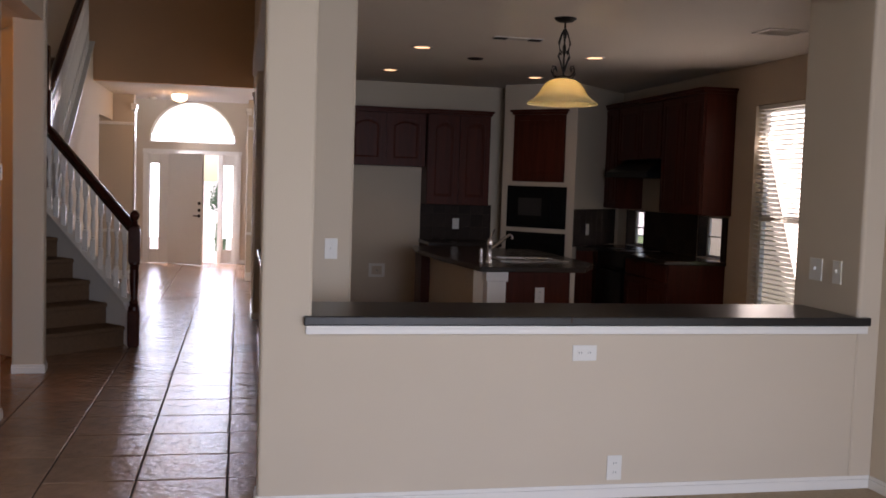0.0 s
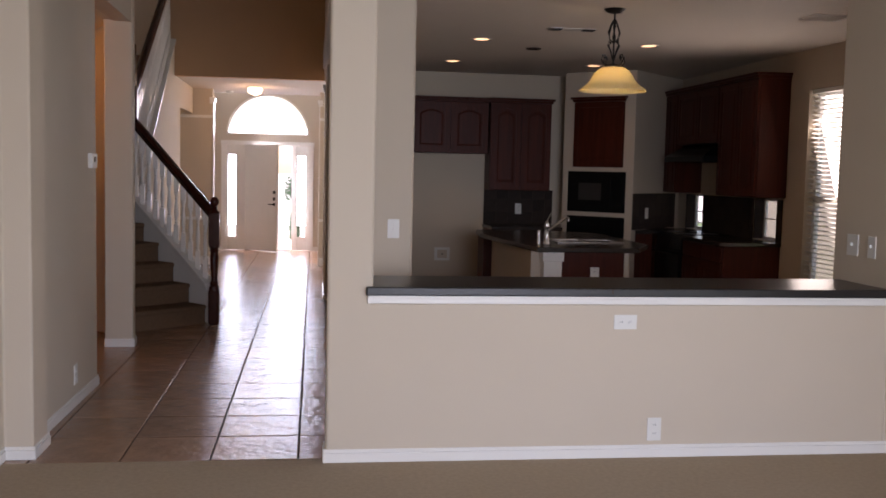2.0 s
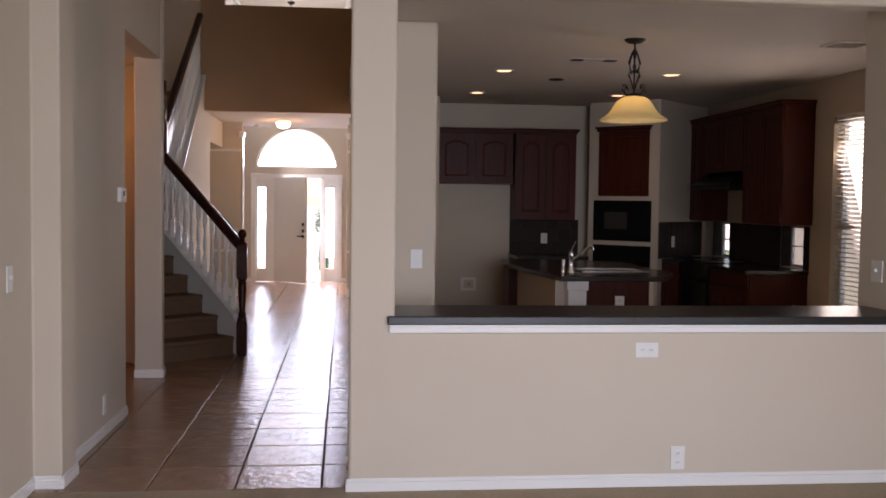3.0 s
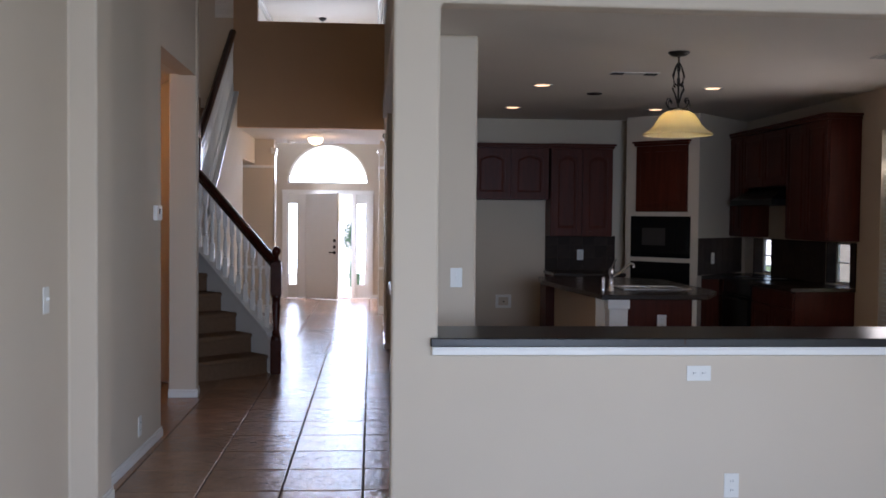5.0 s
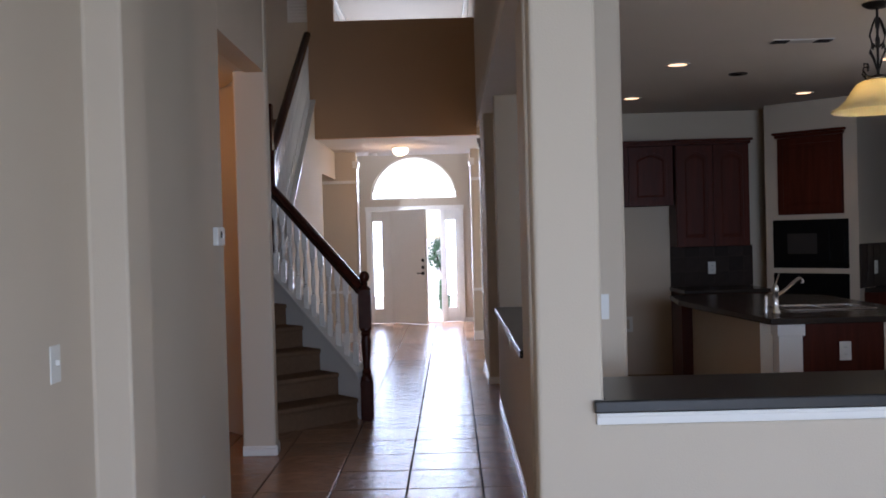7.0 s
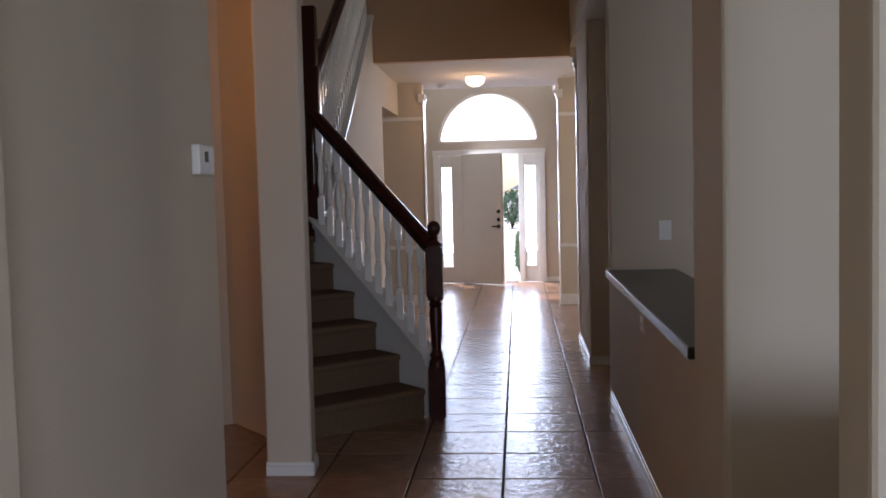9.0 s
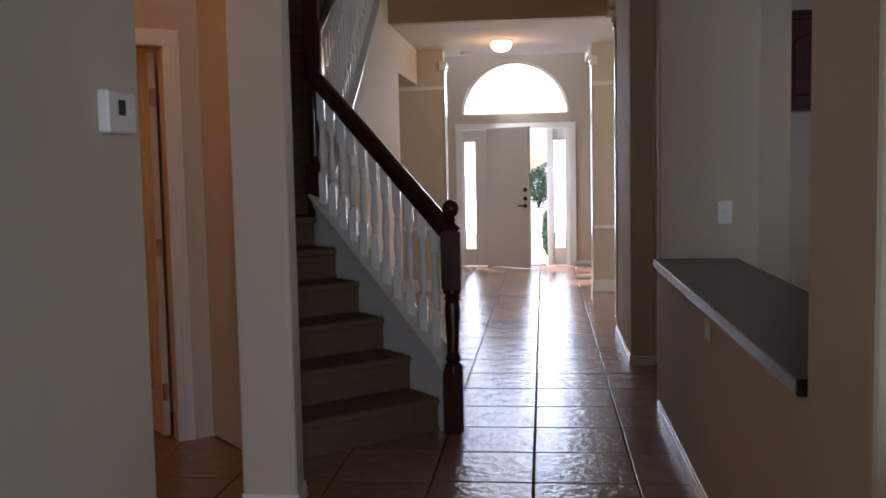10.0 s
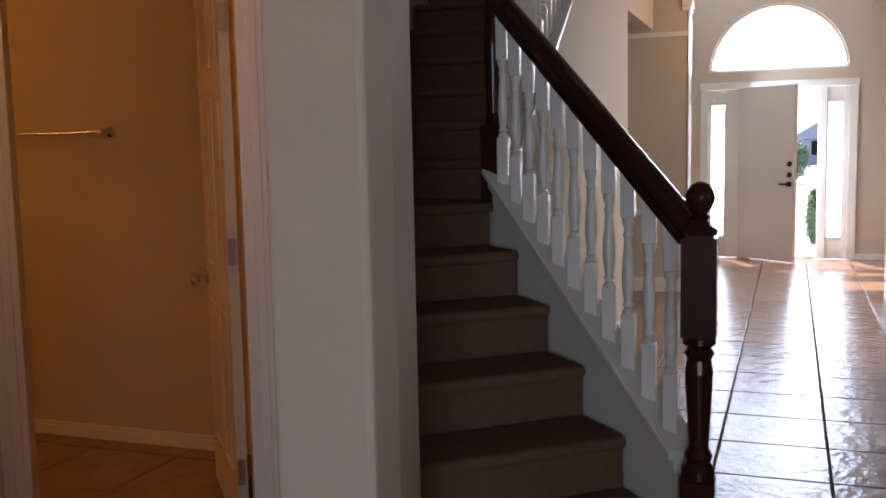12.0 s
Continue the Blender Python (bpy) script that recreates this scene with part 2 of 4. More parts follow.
# bar wall between living room and kitchen, its pillar and return
bm = B()
outline = [(0.012, 0), (3.15, 0), (3.15, 0.845), (0.25, 0.845), (0.25, 2.62), (3.15, 2.62), (3.15, TALL), (0.012, TALL)]
near, far = [bm.verts.new((x, 0.0, z)) for x, z in outline], [bm.verts.new((x, 0.16, z)) for x, z in outline]
bm.faces.new(near)
bm.faces.new(far[::-1])
for i in range(len(outline)):
    j = (i + 1) % len(outline)
    bm.faces.new((near[i], near[j], far[j], far[i]))
structure("wall_bar", bm, WALL, "beige drywall pillar and half wall round the bar opening", 0.018)
structure("wall_bar_return", box(B(), 3.14, 4.6, 0.0, 0.62, 0, TALL), WALL, "beige drywall return beside the bar", 0.02)

# kitchen shell
structure("pillar_kitchen", box(B(), 0.10, 0.595, 1.42, 1.90, 0, KC), WALL, "beige drywall pillar with bullnose corners", 0.02)
structure("wall_hall_bar", box(B(), 0.115, 0.26, 1.90, 4.98, 0, HBAR - 0.085), WALL, "beige drywall half wall along the hall")
structure("wall_switch", box(B(), 0.115, 0.66, 4.98, 5.12, 0, KC), WALL, "beige drywall end wall", 0.015)
structure("wall_kitchen_back", box(B(), 0.3, 4.6, 6.65, 6.8, 0, KC), WALL, "beige drywall")
structure("wall_fridge_side", box(B(), 0.8, 1.05, 5.9, 6.65, 0, KC), WALL, "beige drywall beside the refrigerator alcove", 0.01)
holes = [(2.62, 3.44, 0.5, 2.36), (3.95, 4.45, 0.92, 1.33), (5.76, 6.26, 0.92, 1.33)]
structure("wall_kitchen_right", pierced("x", RX, RX + 0.15, (0.62, 6.65), (0, KC), holes), WALL, "beige drywall with window openings")
structure("ceiling_kitchen", box(B(), 0.03, 4.6, 0.16, 6.8, KC, KC + 0.1), CEIL, "off-white textured ceiling")
structure("wall_upper_right", box(B(), 0.06, 0.2, 0.16, FY, KC + 0.1, TALL), WALL, "beige drywall above the kitchen")
structure("wall_oven_niche", prism(B(), [(2.89, 6.30), (3.546, 5.644), (4.45, 6.548), (4.45, 6.65), (3.24, 6.65)], 0, KC), WALL, "beige drywall corner built round the ovens", 0.008)

# hall, right side
structure("wall_hall_right", box(B(), 0.07, 0.24, 6.28, 7.56, 0, KC + 0.1), WALL, "beige drywall", 0.02)
structure("wall_utility", box(B(), 0.24, 0.8, 6.45, 6.6, 0, KC), WALL, "beige drywall of the utility recess")
structure("wall_dining", pierced("x", 2.4, 2.5, (6.8, FY), (0, FC), [(7.9, 9.5, 0.7, 2.3)]), WALL, "beige drywall of the dining room with an assumed window opening")
structure("wall_dining_side", box(B(), 0.24, 2.4, 6.8, 6.9, 0, FC), WALL, "beige drywall of the dining room")
structure("ceiling_dining", box(B(), 0.2, 2.5, 6.8, 10.3, HC, HC + 0.1), CEIL, "white ceiling")
structure("ceiling_utility", box(B(), 0.03, 0.35, 5.1, 6.8, KC + 0.1, KC + 0.2), CEIL)
structure("wall_stub_right", box(B(), 0.02, 2.4, 10.3, 10.5, 0, FC), WALL, "beige drywall stub beside the entry", 0.012)
structure("ceiling_hall", box(B(), LW - 0.12, 0.2, LY + 0.12, 10.3, HC, HC + 0.27), CEIL, "white ceiling under the loft bridge")
structure("ceiling_bridge", box(B(), -4.0, 2.5, 10.302, BY, HC, HC + 0.27), CEIL, "white ceiling under the loft bridge")

# hall, left side
bm = B()
pts = [(5.72, 0), (8.9, 0), (8.9, HC), (LY, HC), (LY, 3.15), (5.72, 1.24)]
for x in (LW - 0.12, LW):
    bm.faces.new([bm.verts.new((x, y, z)) for y, z in pts])
bm.verts.ensure_lookup_table()
for i in range(6):
    j = (i + 1) % 6
    bm.faces.new((bm.verts[i], bm.verts[j], bm.verts[6 + j], bm.verts[6 + i]))
structure("wall_hall_left", bm, WALL, "beige drywall under the upper flight of stairs")
structure("wall_hall_left_far", box(B(), LW - 0.12, LW, 8.902, 10.3, 2.34, HC), WALL, "beige drywall over an opening")
structure("wall_niche", box(B(), -2.95, -2.85, 8.7, 10.4, 0, 2.7), WALL, "beige drywall inside the side opening")
structure("ceiling_niche", box(B(), -2.95, LW - 0.12, 8.0, 10.4, 2.6, 2.7), CEIL)
structure("wall_stub_left", box(B(), -4.0, -1.63, 10.4, 10.6, 0, FC), WALL, "beige drywall stub beside the entry", 0.012)
structure("wall_entry_left", box(B(), -3.1, -3.0, 10.6, FY, 0, FC), WALL, "beige drywall")
for x0, x1 in ((-4.0, -1.95), (0.06, 2.5)):
    structure("ceiling_entry_side", box(B(), x0, x1, BY, FY, FC, FC + 0.1), CEIL, "white ceiling beside the tall entry")
structure("ceiling_entry", box(B(), -2.07, 0.06, LY + 0.12, FY, EC, EC + 0.1), CEIL, "white ceiling of the tall entry")
structure("wall_entry_upper", box(B(), -2.07, -1.95, 9.9, FY, HC + 0.27, EC), CEIL, "white wall of the tall entry")
for x0, x1 in ((-1.95, -1.87), (-0.02, 0.06)):
    structure("trim_crown", box(B(), x0, x1, 9.9, FY, EC - 0.07, EC - 0.001), TRIM, "white crown moulding", 0.02)
# loft face carries its dim warm bounce as wall colour
structure("wall_loft", pierced("y", LY, LY + 0.12, (-1.975, 0.06), (HC, TALL), [(-1.655, 0.06, 4.16, EC)]), WALL_BOUNCE, "drywall half wall and column of the loft, coloured browner for shade and floor bounce")
structure("wall_loft_left", box(B(), -4.2, -1.95, 9.9, 10.02, 2.7, TALL), WALL, "beige drywall beside the loft opening")
structure("ceiling_upper", box(B(), -6.0, 4.6, 0.3, FY + 0.2, TALL, TALL + 0.1), CEIL, "white ceiling of the stair hall")
UW = (-1.6, -0.25, 3.4, 4.75)
structure("wall_front_upper", pierced("y", FY, FY + 0.15, (-6.0, 2.5), (FC + 0.1, TALL), [UW]), TRIM, "white upper wall round a window")

# front wall with the door opening and the arched window
AX, AR, AZ = -0.916, 0.748, 2.14


def front_wall():
    bm = B()
    box(bm, -4.0, -1.69, FY, FY + 0.15, 0, FC + 0.1)
    box(bm, -0.14, 2.5, FY, FY + 0.15, 0, FC + 0.1)
    box(bm, -1.69, -0.14, FY, FY + 0.15, 1.965, AZ)
    n = 28
    xs = [-1.69] + [AX - AR * math.cos(math.pi * i / n) for i in range(n + 1)] + [-0.14]
    zs = [AZ] + [AZ + AR * math.sin(math.pi * i / n) for i in range(n + 1)] + [AZ]
    for i in range(len(xs) - 1):
        a = [bm.verts.new(p) for p in ((xs[i], FY, zs[i]), (xs[i + 1], FY, zs[i + 1]), (xs[i + 1], FY, FC + 0.1), (xs[i], FY, FC + 0.1))]
        b = [bm.verts.new((v.co.x, FY + 0.15, v.co.z)) for v in a]
        bm.faces.new(a)
        bm.faces.new(b[::-1])
        bm.faces.new((a[0], b[0], b[1], a[1]))
    return structure("wall_front", bm, WALL, "beige drywall front wall with an arched opening")


front_wall()

# stair side wall and the powder-room vestibule
UX, UY = -0.655, 0.756


def along(p, s, w=0.0):
    return (p[0] + UX * s + UY * -w, p[1] + UY * s + UX * w)


SD = (-1.56, 3.75)
e1, e1b = along(SD, 1.5), along(SD, 1.42, 0.12)
structure("wall_stair_side", prism(B(), [(-1.79, 3.33), (-1.555, 3.33), (-1.57, 3.50), along(SD, 0.17), e1, (-2.95, 5.3), (-2.95, 9.9), (-3.07, 9.9), (-3.07, 5.25), e1b, along(SD, 0.22, 0.12), (-1.79, 3.60)], 0, TALL), WALL, "beige drywall beside the stairs with bullnose corners", 0.018)
structure("ceiling_vestibule", prism(B(), [(-6.0, 1.89), (-1.72, 1.89), (-1.70, 3.33), (-2.0, 4.0), (-3.0, 5.45), (-6.0, 5.45)], 2.71, 2.78), CEIL)
structure("wall_vestibule_header", prism(B(), [(-1.72, 1.898), (-1.542, 1.898), (-1.567, 3.335), (-1.70, 3.335)], 2.70, TALL), WALL, "beige drywall over the vestibule")
structure("wall_powder_back", box(B(), -6.0, -3.0, 5.22, 5.34, 0, 2.75), WALL, "beige drywall of the powder room")
structure("wall_powder_left", box(B(), -5.6, -5.5, 1.88, 5.4, 0, 2.75), WALL)
HINGE = pose(-2.45, 4.31, 0, 0, 0, 215)
bm = B()
box(bm, -0.26, 0, -0.1, 0, 0, 2.72)
box(bm, 0.69, 3.9, -0.1, 0, 0, 2.72)
box(bm, 0, 0.69, -0.1, 0, 2.05, 2.72)
ob = structure("wall_powder_door", bm, WALL, "beige drywall round the powder-room door")
ob.matrix_basis = HINGE
for n_, span in (("door_casing_right", (-0.085, 0.0, 0.0, 2.05)), ("door_casing_left", (0.69, 0.775, 0.0, 2.05)), ("door_casing_top", (-0.085, 0.775, 2.05, 2.135))):
    bm = B()
    box(bm, span[0], span[1], 0.0, 0.018, span[2], span[3])
    if span[2] == 0:
        box(bm, span[0] + 0.02, span[1] - 0.035, 0.017, 0.026, 0.001, span[3] - 0.001)
    ob = structure(n_, bm, TRIM, "white painted door casing", 0.003)
    ob.matrix_basis = HINGE


# baseboards
def baseboard(a, b, out, h=0.07, name="baseboard"):
    """Runs from a to b; out is the side on which the room lies (+1 is to the left of the run)."""
    d = Vector((b[0] - a[0], b[1] - a[1]))
    n = Vector((-d.y, d.x)).normalized() * out
    bm = B()
    q = n * 0.013
    prism(bm, [a, b, (b[0] + q.x, b[1] + q.y), (a[0] + q.x, a[1] + q.y)], 0.0, h - 0.02)
    q = n * 0.008
    prism(bm, [a, b, (b[0] + q.x, b[1] + q.y), (a[0] + q.x, a[1] + q.y)], h - 0.02, h)
    return structure(name, bm, TRIM, "white painted baseboard", 0.003)


for a, b, o in (((0.0, 0.0), (3.27, 0.0), -1), ((0.012, 0.16), (0.012, -0.012), -1), ((-1.625, -6.6), (-1.625, 0.14), -1), ((-1.625, 0.14), (-1.469, 0.14), -1), ((-1.48, 0.132), (-1.48, 0.42), -1),
                ((-1.555, 0.41), (-1.54, 1.905), -1), ((-1.79, 3.33), (-1.545, 3.33), -1),
                ((-1.555, 3.325), (-1.57, 3.505), -1), ((3.27, -6.6), (3.27, 0.0), 1), ((0.115, 1.90), (0.115, 4.98), 1), ((0.10, 1.42), (0.10, 1.90), 1), ((0.10, 1.42), (0.595, 1.42), -1),
                ((0.07, 6.28), (0.07, 7.56), 1), ((0.06, 6.28), (0.24, 6.28), -1), ((LW, 5.75), (LW, 8.9), -1), ((-4.0, 10.4), (-1.63, 10.4), -1),
                ((-1.63, 10.39), (-1.63, 10.6), -1), ((0.02, 10.3), (2.4, 10.3), -1), ((0.02, 10.29), (0.02, 10.5), 1), ((-4.0, FY), (-1.76, FY), -1), ((-0.07, FY), (2.4, FY), -1),
                ((-6.0, 5.22), (-3.0, 5.22), -1)):
    baseboard(a, b, o, 0.13 if a[1] > 10 and a[1] < 10.5 else 0.07)
# chair rail on the stubs
for a, b in (((0.02, 10.3), (0.6, 10.3)), ((-2.5, 10.4), (-1.63, 10.4))):
    for z in (0.70, 2.28):
        bm = box(B(), a[0], b[0], a[1] - 0.02, a[1], z, z + 0.045)
        structure("trim_band", bm, TRIM, "white painted trim band", 0.004)

# white liners and small capitals on the ends of the stub walls
for x, y0, y1, out in ((-1.63, 10.39, 10.61, 1), (0.02, 10.29, 10.51, -1), (0.07, 7.48, 7.57, -1)):
    structure("trim_liner", box(B(), min(x, x + 0.012 * out), max(x, x + 0.012 * out), y0, y1, 0.13, 2.50), TRIM, "white painted corner liner", 0.003)
    bm = box(B(), min(x - 0.05 * out, x + 0.035 * out), max(x - 0.05 * out, x + 0.035 * out), y0 - 0.03, y1 + 0.02, 2.54, 2.60)
    box(bm, min(x - 0.05 * out, x + 0.022 * out), max(x - 0.05 * out, x + 0.022 * out), y0 - 0.015, y1 + 0.01, 2.50, 2.54)
    structure("trim_capital", bm, TRIM, "white moulded capital", 0.006)

# ---- bar ledges ----
led = empty("bar_ledge", "dark laminate breakfast bar top on the half wall", "countertop")
bm = prism(B(), [(0.212, -0.035), (3.20, -0.035), (3.20, -0.004), (3.137, -0.004), (3.137, 0.52), (0.252, 0.52), (0.252, -0.004), (0.212, -0.004)], BAR - 0.045, BAR)
ltop = part("top", bm, LAMINATE, led, bevel=0.006)
part("seam", box(B(), 1.519, 1.529, -0.0365, -0.03, BAR - 0.03, BAR + 0.0008), GROUT, ltop, "filled joint")
bm = box(B(), 0.22, 3.193, -0.02, 0.0, BAR - 0.088, BAR - 0.045)
box(bm, 0.225, 3.188, -0.028, -0.018, BAR - 0.06, BAR - 0.046)
part("apron", bm, TRIM, led, "white painted apron trim", bevel=0.003)
hled = empty("hall_bar_ledge", "dark laminate bar top along the hall half wall", "countertop")
part("top", box(B(), 0.08, 0.54, 1.905, 4.975, HBAR - 0.045, HBAR), LAMINATE, hled, bevel=0.006)
bm = box(B(), 0.107, 0.117, 1.905, 4.975, HBAR - 0.088, HBAR - 0.046)
part("apron", bm, WALL, hled, "wall-coloured apron", bevel=0.003)

# ---- stairs ----
RISE, RUN = 0.185, 0.275
P1 = (-1.06, 4.57)
stairs = empty("staircase", "carpeted winding staircase with white painted skirt", "stairs", m=pose(P1[0], P1[1], 0))
to_stairs = pose(-P1[0], -P1[1], 0)


def spart(name, bm, mat, parent, label="", bevel=0.0, smooth=False):
    bm.transform(to_stairs)
    return part(name, bm, mat, parent, label, bevel, smooth)


for k in range(1, 7):
    q = along(P1, RUN * (k - 1))
    end = RUN + 0.04 if k < 6 else 0.3
    r0, r1 = along(q, 0.03, 0.03), along(q, 0.03, 0.96)
    n0, n1 = along(q, 0.0, 0.03), along(q, 0.0, 0.96)
    b0, b1 = along(q, end, 0.03), along(q, end, 0.96)
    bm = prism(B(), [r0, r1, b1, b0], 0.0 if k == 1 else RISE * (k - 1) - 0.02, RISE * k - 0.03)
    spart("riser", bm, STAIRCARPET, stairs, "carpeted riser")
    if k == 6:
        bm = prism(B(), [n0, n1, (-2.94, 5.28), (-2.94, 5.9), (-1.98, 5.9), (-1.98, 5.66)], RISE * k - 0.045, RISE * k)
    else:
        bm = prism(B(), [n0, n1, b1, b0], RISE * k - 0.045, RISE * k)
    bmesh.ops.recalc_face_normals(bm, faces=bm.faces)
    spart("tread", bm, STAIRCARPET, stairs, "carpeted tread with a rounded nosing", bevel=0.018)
for k in range(7, 17):
    y = 5.84 + 0.255 * (k - 7)
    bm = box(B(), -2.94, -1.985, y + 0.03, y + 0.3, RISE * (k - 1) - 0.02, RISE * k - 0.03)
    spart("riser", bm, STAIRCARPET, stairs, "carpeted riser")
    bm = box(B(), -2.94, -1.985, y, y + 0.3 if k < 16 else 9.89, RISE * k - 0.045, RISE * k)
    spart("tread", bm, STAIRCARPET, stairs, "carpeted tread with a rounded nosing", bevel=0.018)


def sloped(a, b, za, zb, low, high, half, flat=0.0):
    """A sloping bar from a to b in plan, between low and high of the line za to zb, half as wide on each side."""
    d = Vector((b[0] - a[0], b[1] - a[1])).normalized()
    n = Vector((-d.y, d.x)) * half
    bm = B()
    v = []
    for p, z in ((a, za), (b, zb)):
        for s, h in ((1, low), (-1, low), (-1, high), (1, high)):
            v.append(bm.verts.new((p[0] + s * n.x, p[1] + s * n.y, max(flat, z + h))))
    for f in ((0, 1, 2, 3), (7, 6, 5, 4), (0, 4, 5, 1), (1, 5, 6, 2), (2, 6, 7, 3), (3, 7, 4, 0)):
        bm.faces.new([v[i] for i in f])
    return bm


NEWEL = (-1.012, 4.532)
ra, rb = along(NEWEL, 0.06), along(NEWEL, 1.46)
CA, CB = 0.40, 1.245
spart("skirt", sloped(ra, rb, CA, CB, -0.75, -0.03, 0.03), TRIM, stairs, "white painted skirt board")
bm = sloped(ra, along(NEWEL, 1.50), CA, CB + 0.02, -0.03, 0.0, 0.066)
spart("skirt_cap", bm, TRIM, stairs, "white moulded cap of the skirt", bevel=0.006)
bm = sloped(ra, along(NEWEL, 1.47), CA, CB, -0.07, -0.03, 0.048)
spart("cap_moulding", bm, TRIM, stairs, "white cove moulding", bevel=0.006)
ua, ub = (LW - 0.055, 5.70), (LW - 0.055, LY - 0.003)
UA, UB = 1.26, 1.26 + 0.725 * 2.647
spart("upper_cap", sloped(ua, ub, UA, UB, 0.0, 0.035, 0.075), TRIM, stairs, "white cap of the upper stringer", bevel=0.006)
spart("inner_skirt", sloped((LW - 0.13, 5.8), (LW - 0.13, LY - 0.01), UA - 0.02, UB - 0.02, -0.35, 0.0, 0.012), TRIM, stairs, "white skirt board")

rail = empty("stair_railing", "dark wood handrail with white turned balusters", "railing", m=pose(P1[0], P1[1], 0))
# lower newel
bm = B()
s = 0.052
box(bm, NEWEL[0] - s, NEWEL[0] + s, NEWEL[1] - s, NEWEL[1] + s, 0, 0.34)
box(bm, NEWEL[0] - s, NEWEL[0] + s, NEWEL[1] - s, NEWEL[1] + s, 0.76, 1.085)
bmesh.ops.bevel(bm, geom=bm.edges[:], offset=0.012, segments=2, affect="EDGES")
lathe(bm, [(0.05, 0.33), (0.05, 0.36), (0.036, 0.38), (0.043, 0.40), (0.03, 0.43), (0.034, 0.5), (0.043, 0.66), (0.036, 0.70), (0.046, 0.72), (0.036, 0.735), (0.05, 0.75), (0.05, 0.77)], (*NEWEL, 0))
newel = spart("newel_post", bm, DARKWOOD, rail, "dark stained turned newel post")
bm = B()
lathe(bm, [(0.05, 1.08), (0.052, 1.095), (0.03, 1.11), (0.022, 1.125), (0.032, 1.135), (0.02, 1.145), (0.034, 1.16), (0.042, 1.18), (0.044, 1.195), (0.040, 1.212), (0.026, 1.232), (0.008, 1.24)], (*NEWEL, 0))
spart("finial", bm, DARKWOOD, newel, "dark wood ball finial", smooth=True)
# upper newel
un = along(NEWEL, 1.50)
bm = box(B(), un[0] - 0.05, un[0] + 0.05, un[1] - 0.05, un[1] + 0.05, 1.10, 1.45)
box(bm, un[0] - 0.05, un[0] + 0.05, un[1] - 0.05, un[1] + 0.05, 2.0, 2.80)
lathe(bm, [(0.045, 1.44), (0.03, 1.5), (0.04, 1.8), (0.03, 1.95), (0.045, 2.01)], (*un, 0))
spart("newel_post", bm, DARKWOOD, rail, "dark stained newel post at the turn", bevel=0.006)


def handrail(pts, r=0.045):
    bm = B()
    pts = [Vector(p) for p in pts]
    prof = [(-0.7, -1.0), (0.7, -1.0), (0.75, -0.45), (1.0, -0.1), (1.0, 0.35), (0.7, 0.8), (0.25, 1.0), (-0.25, 1.0), (-0.7, 0.8), (-1.0, 0.35), (-1.0, -0.1), (-0.75, -0.45)]
    rings = []
    for i, p in enumerate(pts):
        d = (pts[min(i + 1, len(pts) - 1)] - pts[max(i - 1, 0)]).normalized()
        side = Vector((UY, -UX, 0)) if abs(d.x) > 0.2 or abs(d.z) > 0.9 else Vector((1, 0, 0))
        up = side.cross(d).normalized()
        if up.z < -0.01:
            up = -up
        rings.append([bm.verts.new(p + side * (a * r) + up * (b * r)) for a, b in prof])
    k = len(prof)
    for a, b in zip(rings, rings[1:]):
        for i in range(k):
            bm.faces.new((a[i], a[(i + 1) % k], b[(i + 1) % k], b[i]))
    bm.faces.new(rings[0][::-1])
    bm.faces.new(rings[-1])
    return bm


h0, h1 = along(NEWEL, 0.04), along(NEWEL, 1.44)
spart("handrail", handrail([(*h0, 1.085), (*h1, 1.985)]), DARKWOOD, rail, "polished dark wood handrail", smooth=True)
bm = box(B(), h1[0] - 0.035, h1[0] + 0.035, h1[1] - 0.03, h1[1] + 0.03, 1.90, 2.36)
spart("gooseneck", bm, DARKWOOD, rail, "dark wood gooseneck fitting", bevel=0.012)
spart("handrail", handrail([(LW - 0.055, 5.66, 2.29), (LW - 0.055, 8.30, 3.99)]), DARKWOOD, rail, "polished dark wood handrail of the upper flight", smooth=True)


def baluster_mesh(h):
    bm = B()
    s = 0.0235
    box(bm, -s, s, -s, s, -0.03, 0.17)
    box(bm, -s, s, -s, s, h - 0.16, h + 0.03)
    bmesh.ops.bevel(bm, geom=bm.edges[:], offset=0.003, segments=1, affect="EDGES")
    t = h - 0.33
    lathe(bm, [(0.021, 0.165), (0.023, 0.175), (0.014, 0.19), (0.020, 0.20), (0.014, 0.215), (0.017, 0.23), (0.023, 0.17 + t * 0.32), (0.021, 0.17 + t * 0.5), (0.013, 0.17 + t * 0.78), (0.019, 0.17 + t * 0.82), (0.013, 0.17 + t * 0.87), (0.022, 0.17 + t * 0.95), (0.021, 0.17 + t + 0.005)], seg=12)
    return mesh("baluster", bm, TRIM, smooth=False)


bal, tall_bal = baluster_mesh(0.66), baluster_mesh(0.80)
for data in (bal, tall_bal):
    for p in data.polygons:
        p.use_smooth = True
    data.set_sharp_from_angle(angle=radians(40))
for i in range(11):
    f = (i + 0.7) / 11
    x, y = along(NEWEL, 0.06 + f * 1.38)
    ob = new("baluster", bal)
    ob.parent = rail
    ob.location = (x - P1[0], y - P1[1], CA + (CB - CA) * f)
for i in range(25):
    y = 5.80 + i * 0.1
    ob = new("baluster", tall_bal)
    ob.parent = rail
    ob.location = (LW - 0.055 - P1[0], y - P1[1], UA + 0.725 * (y - 5.7) + 0.05)

# ---- doors ----


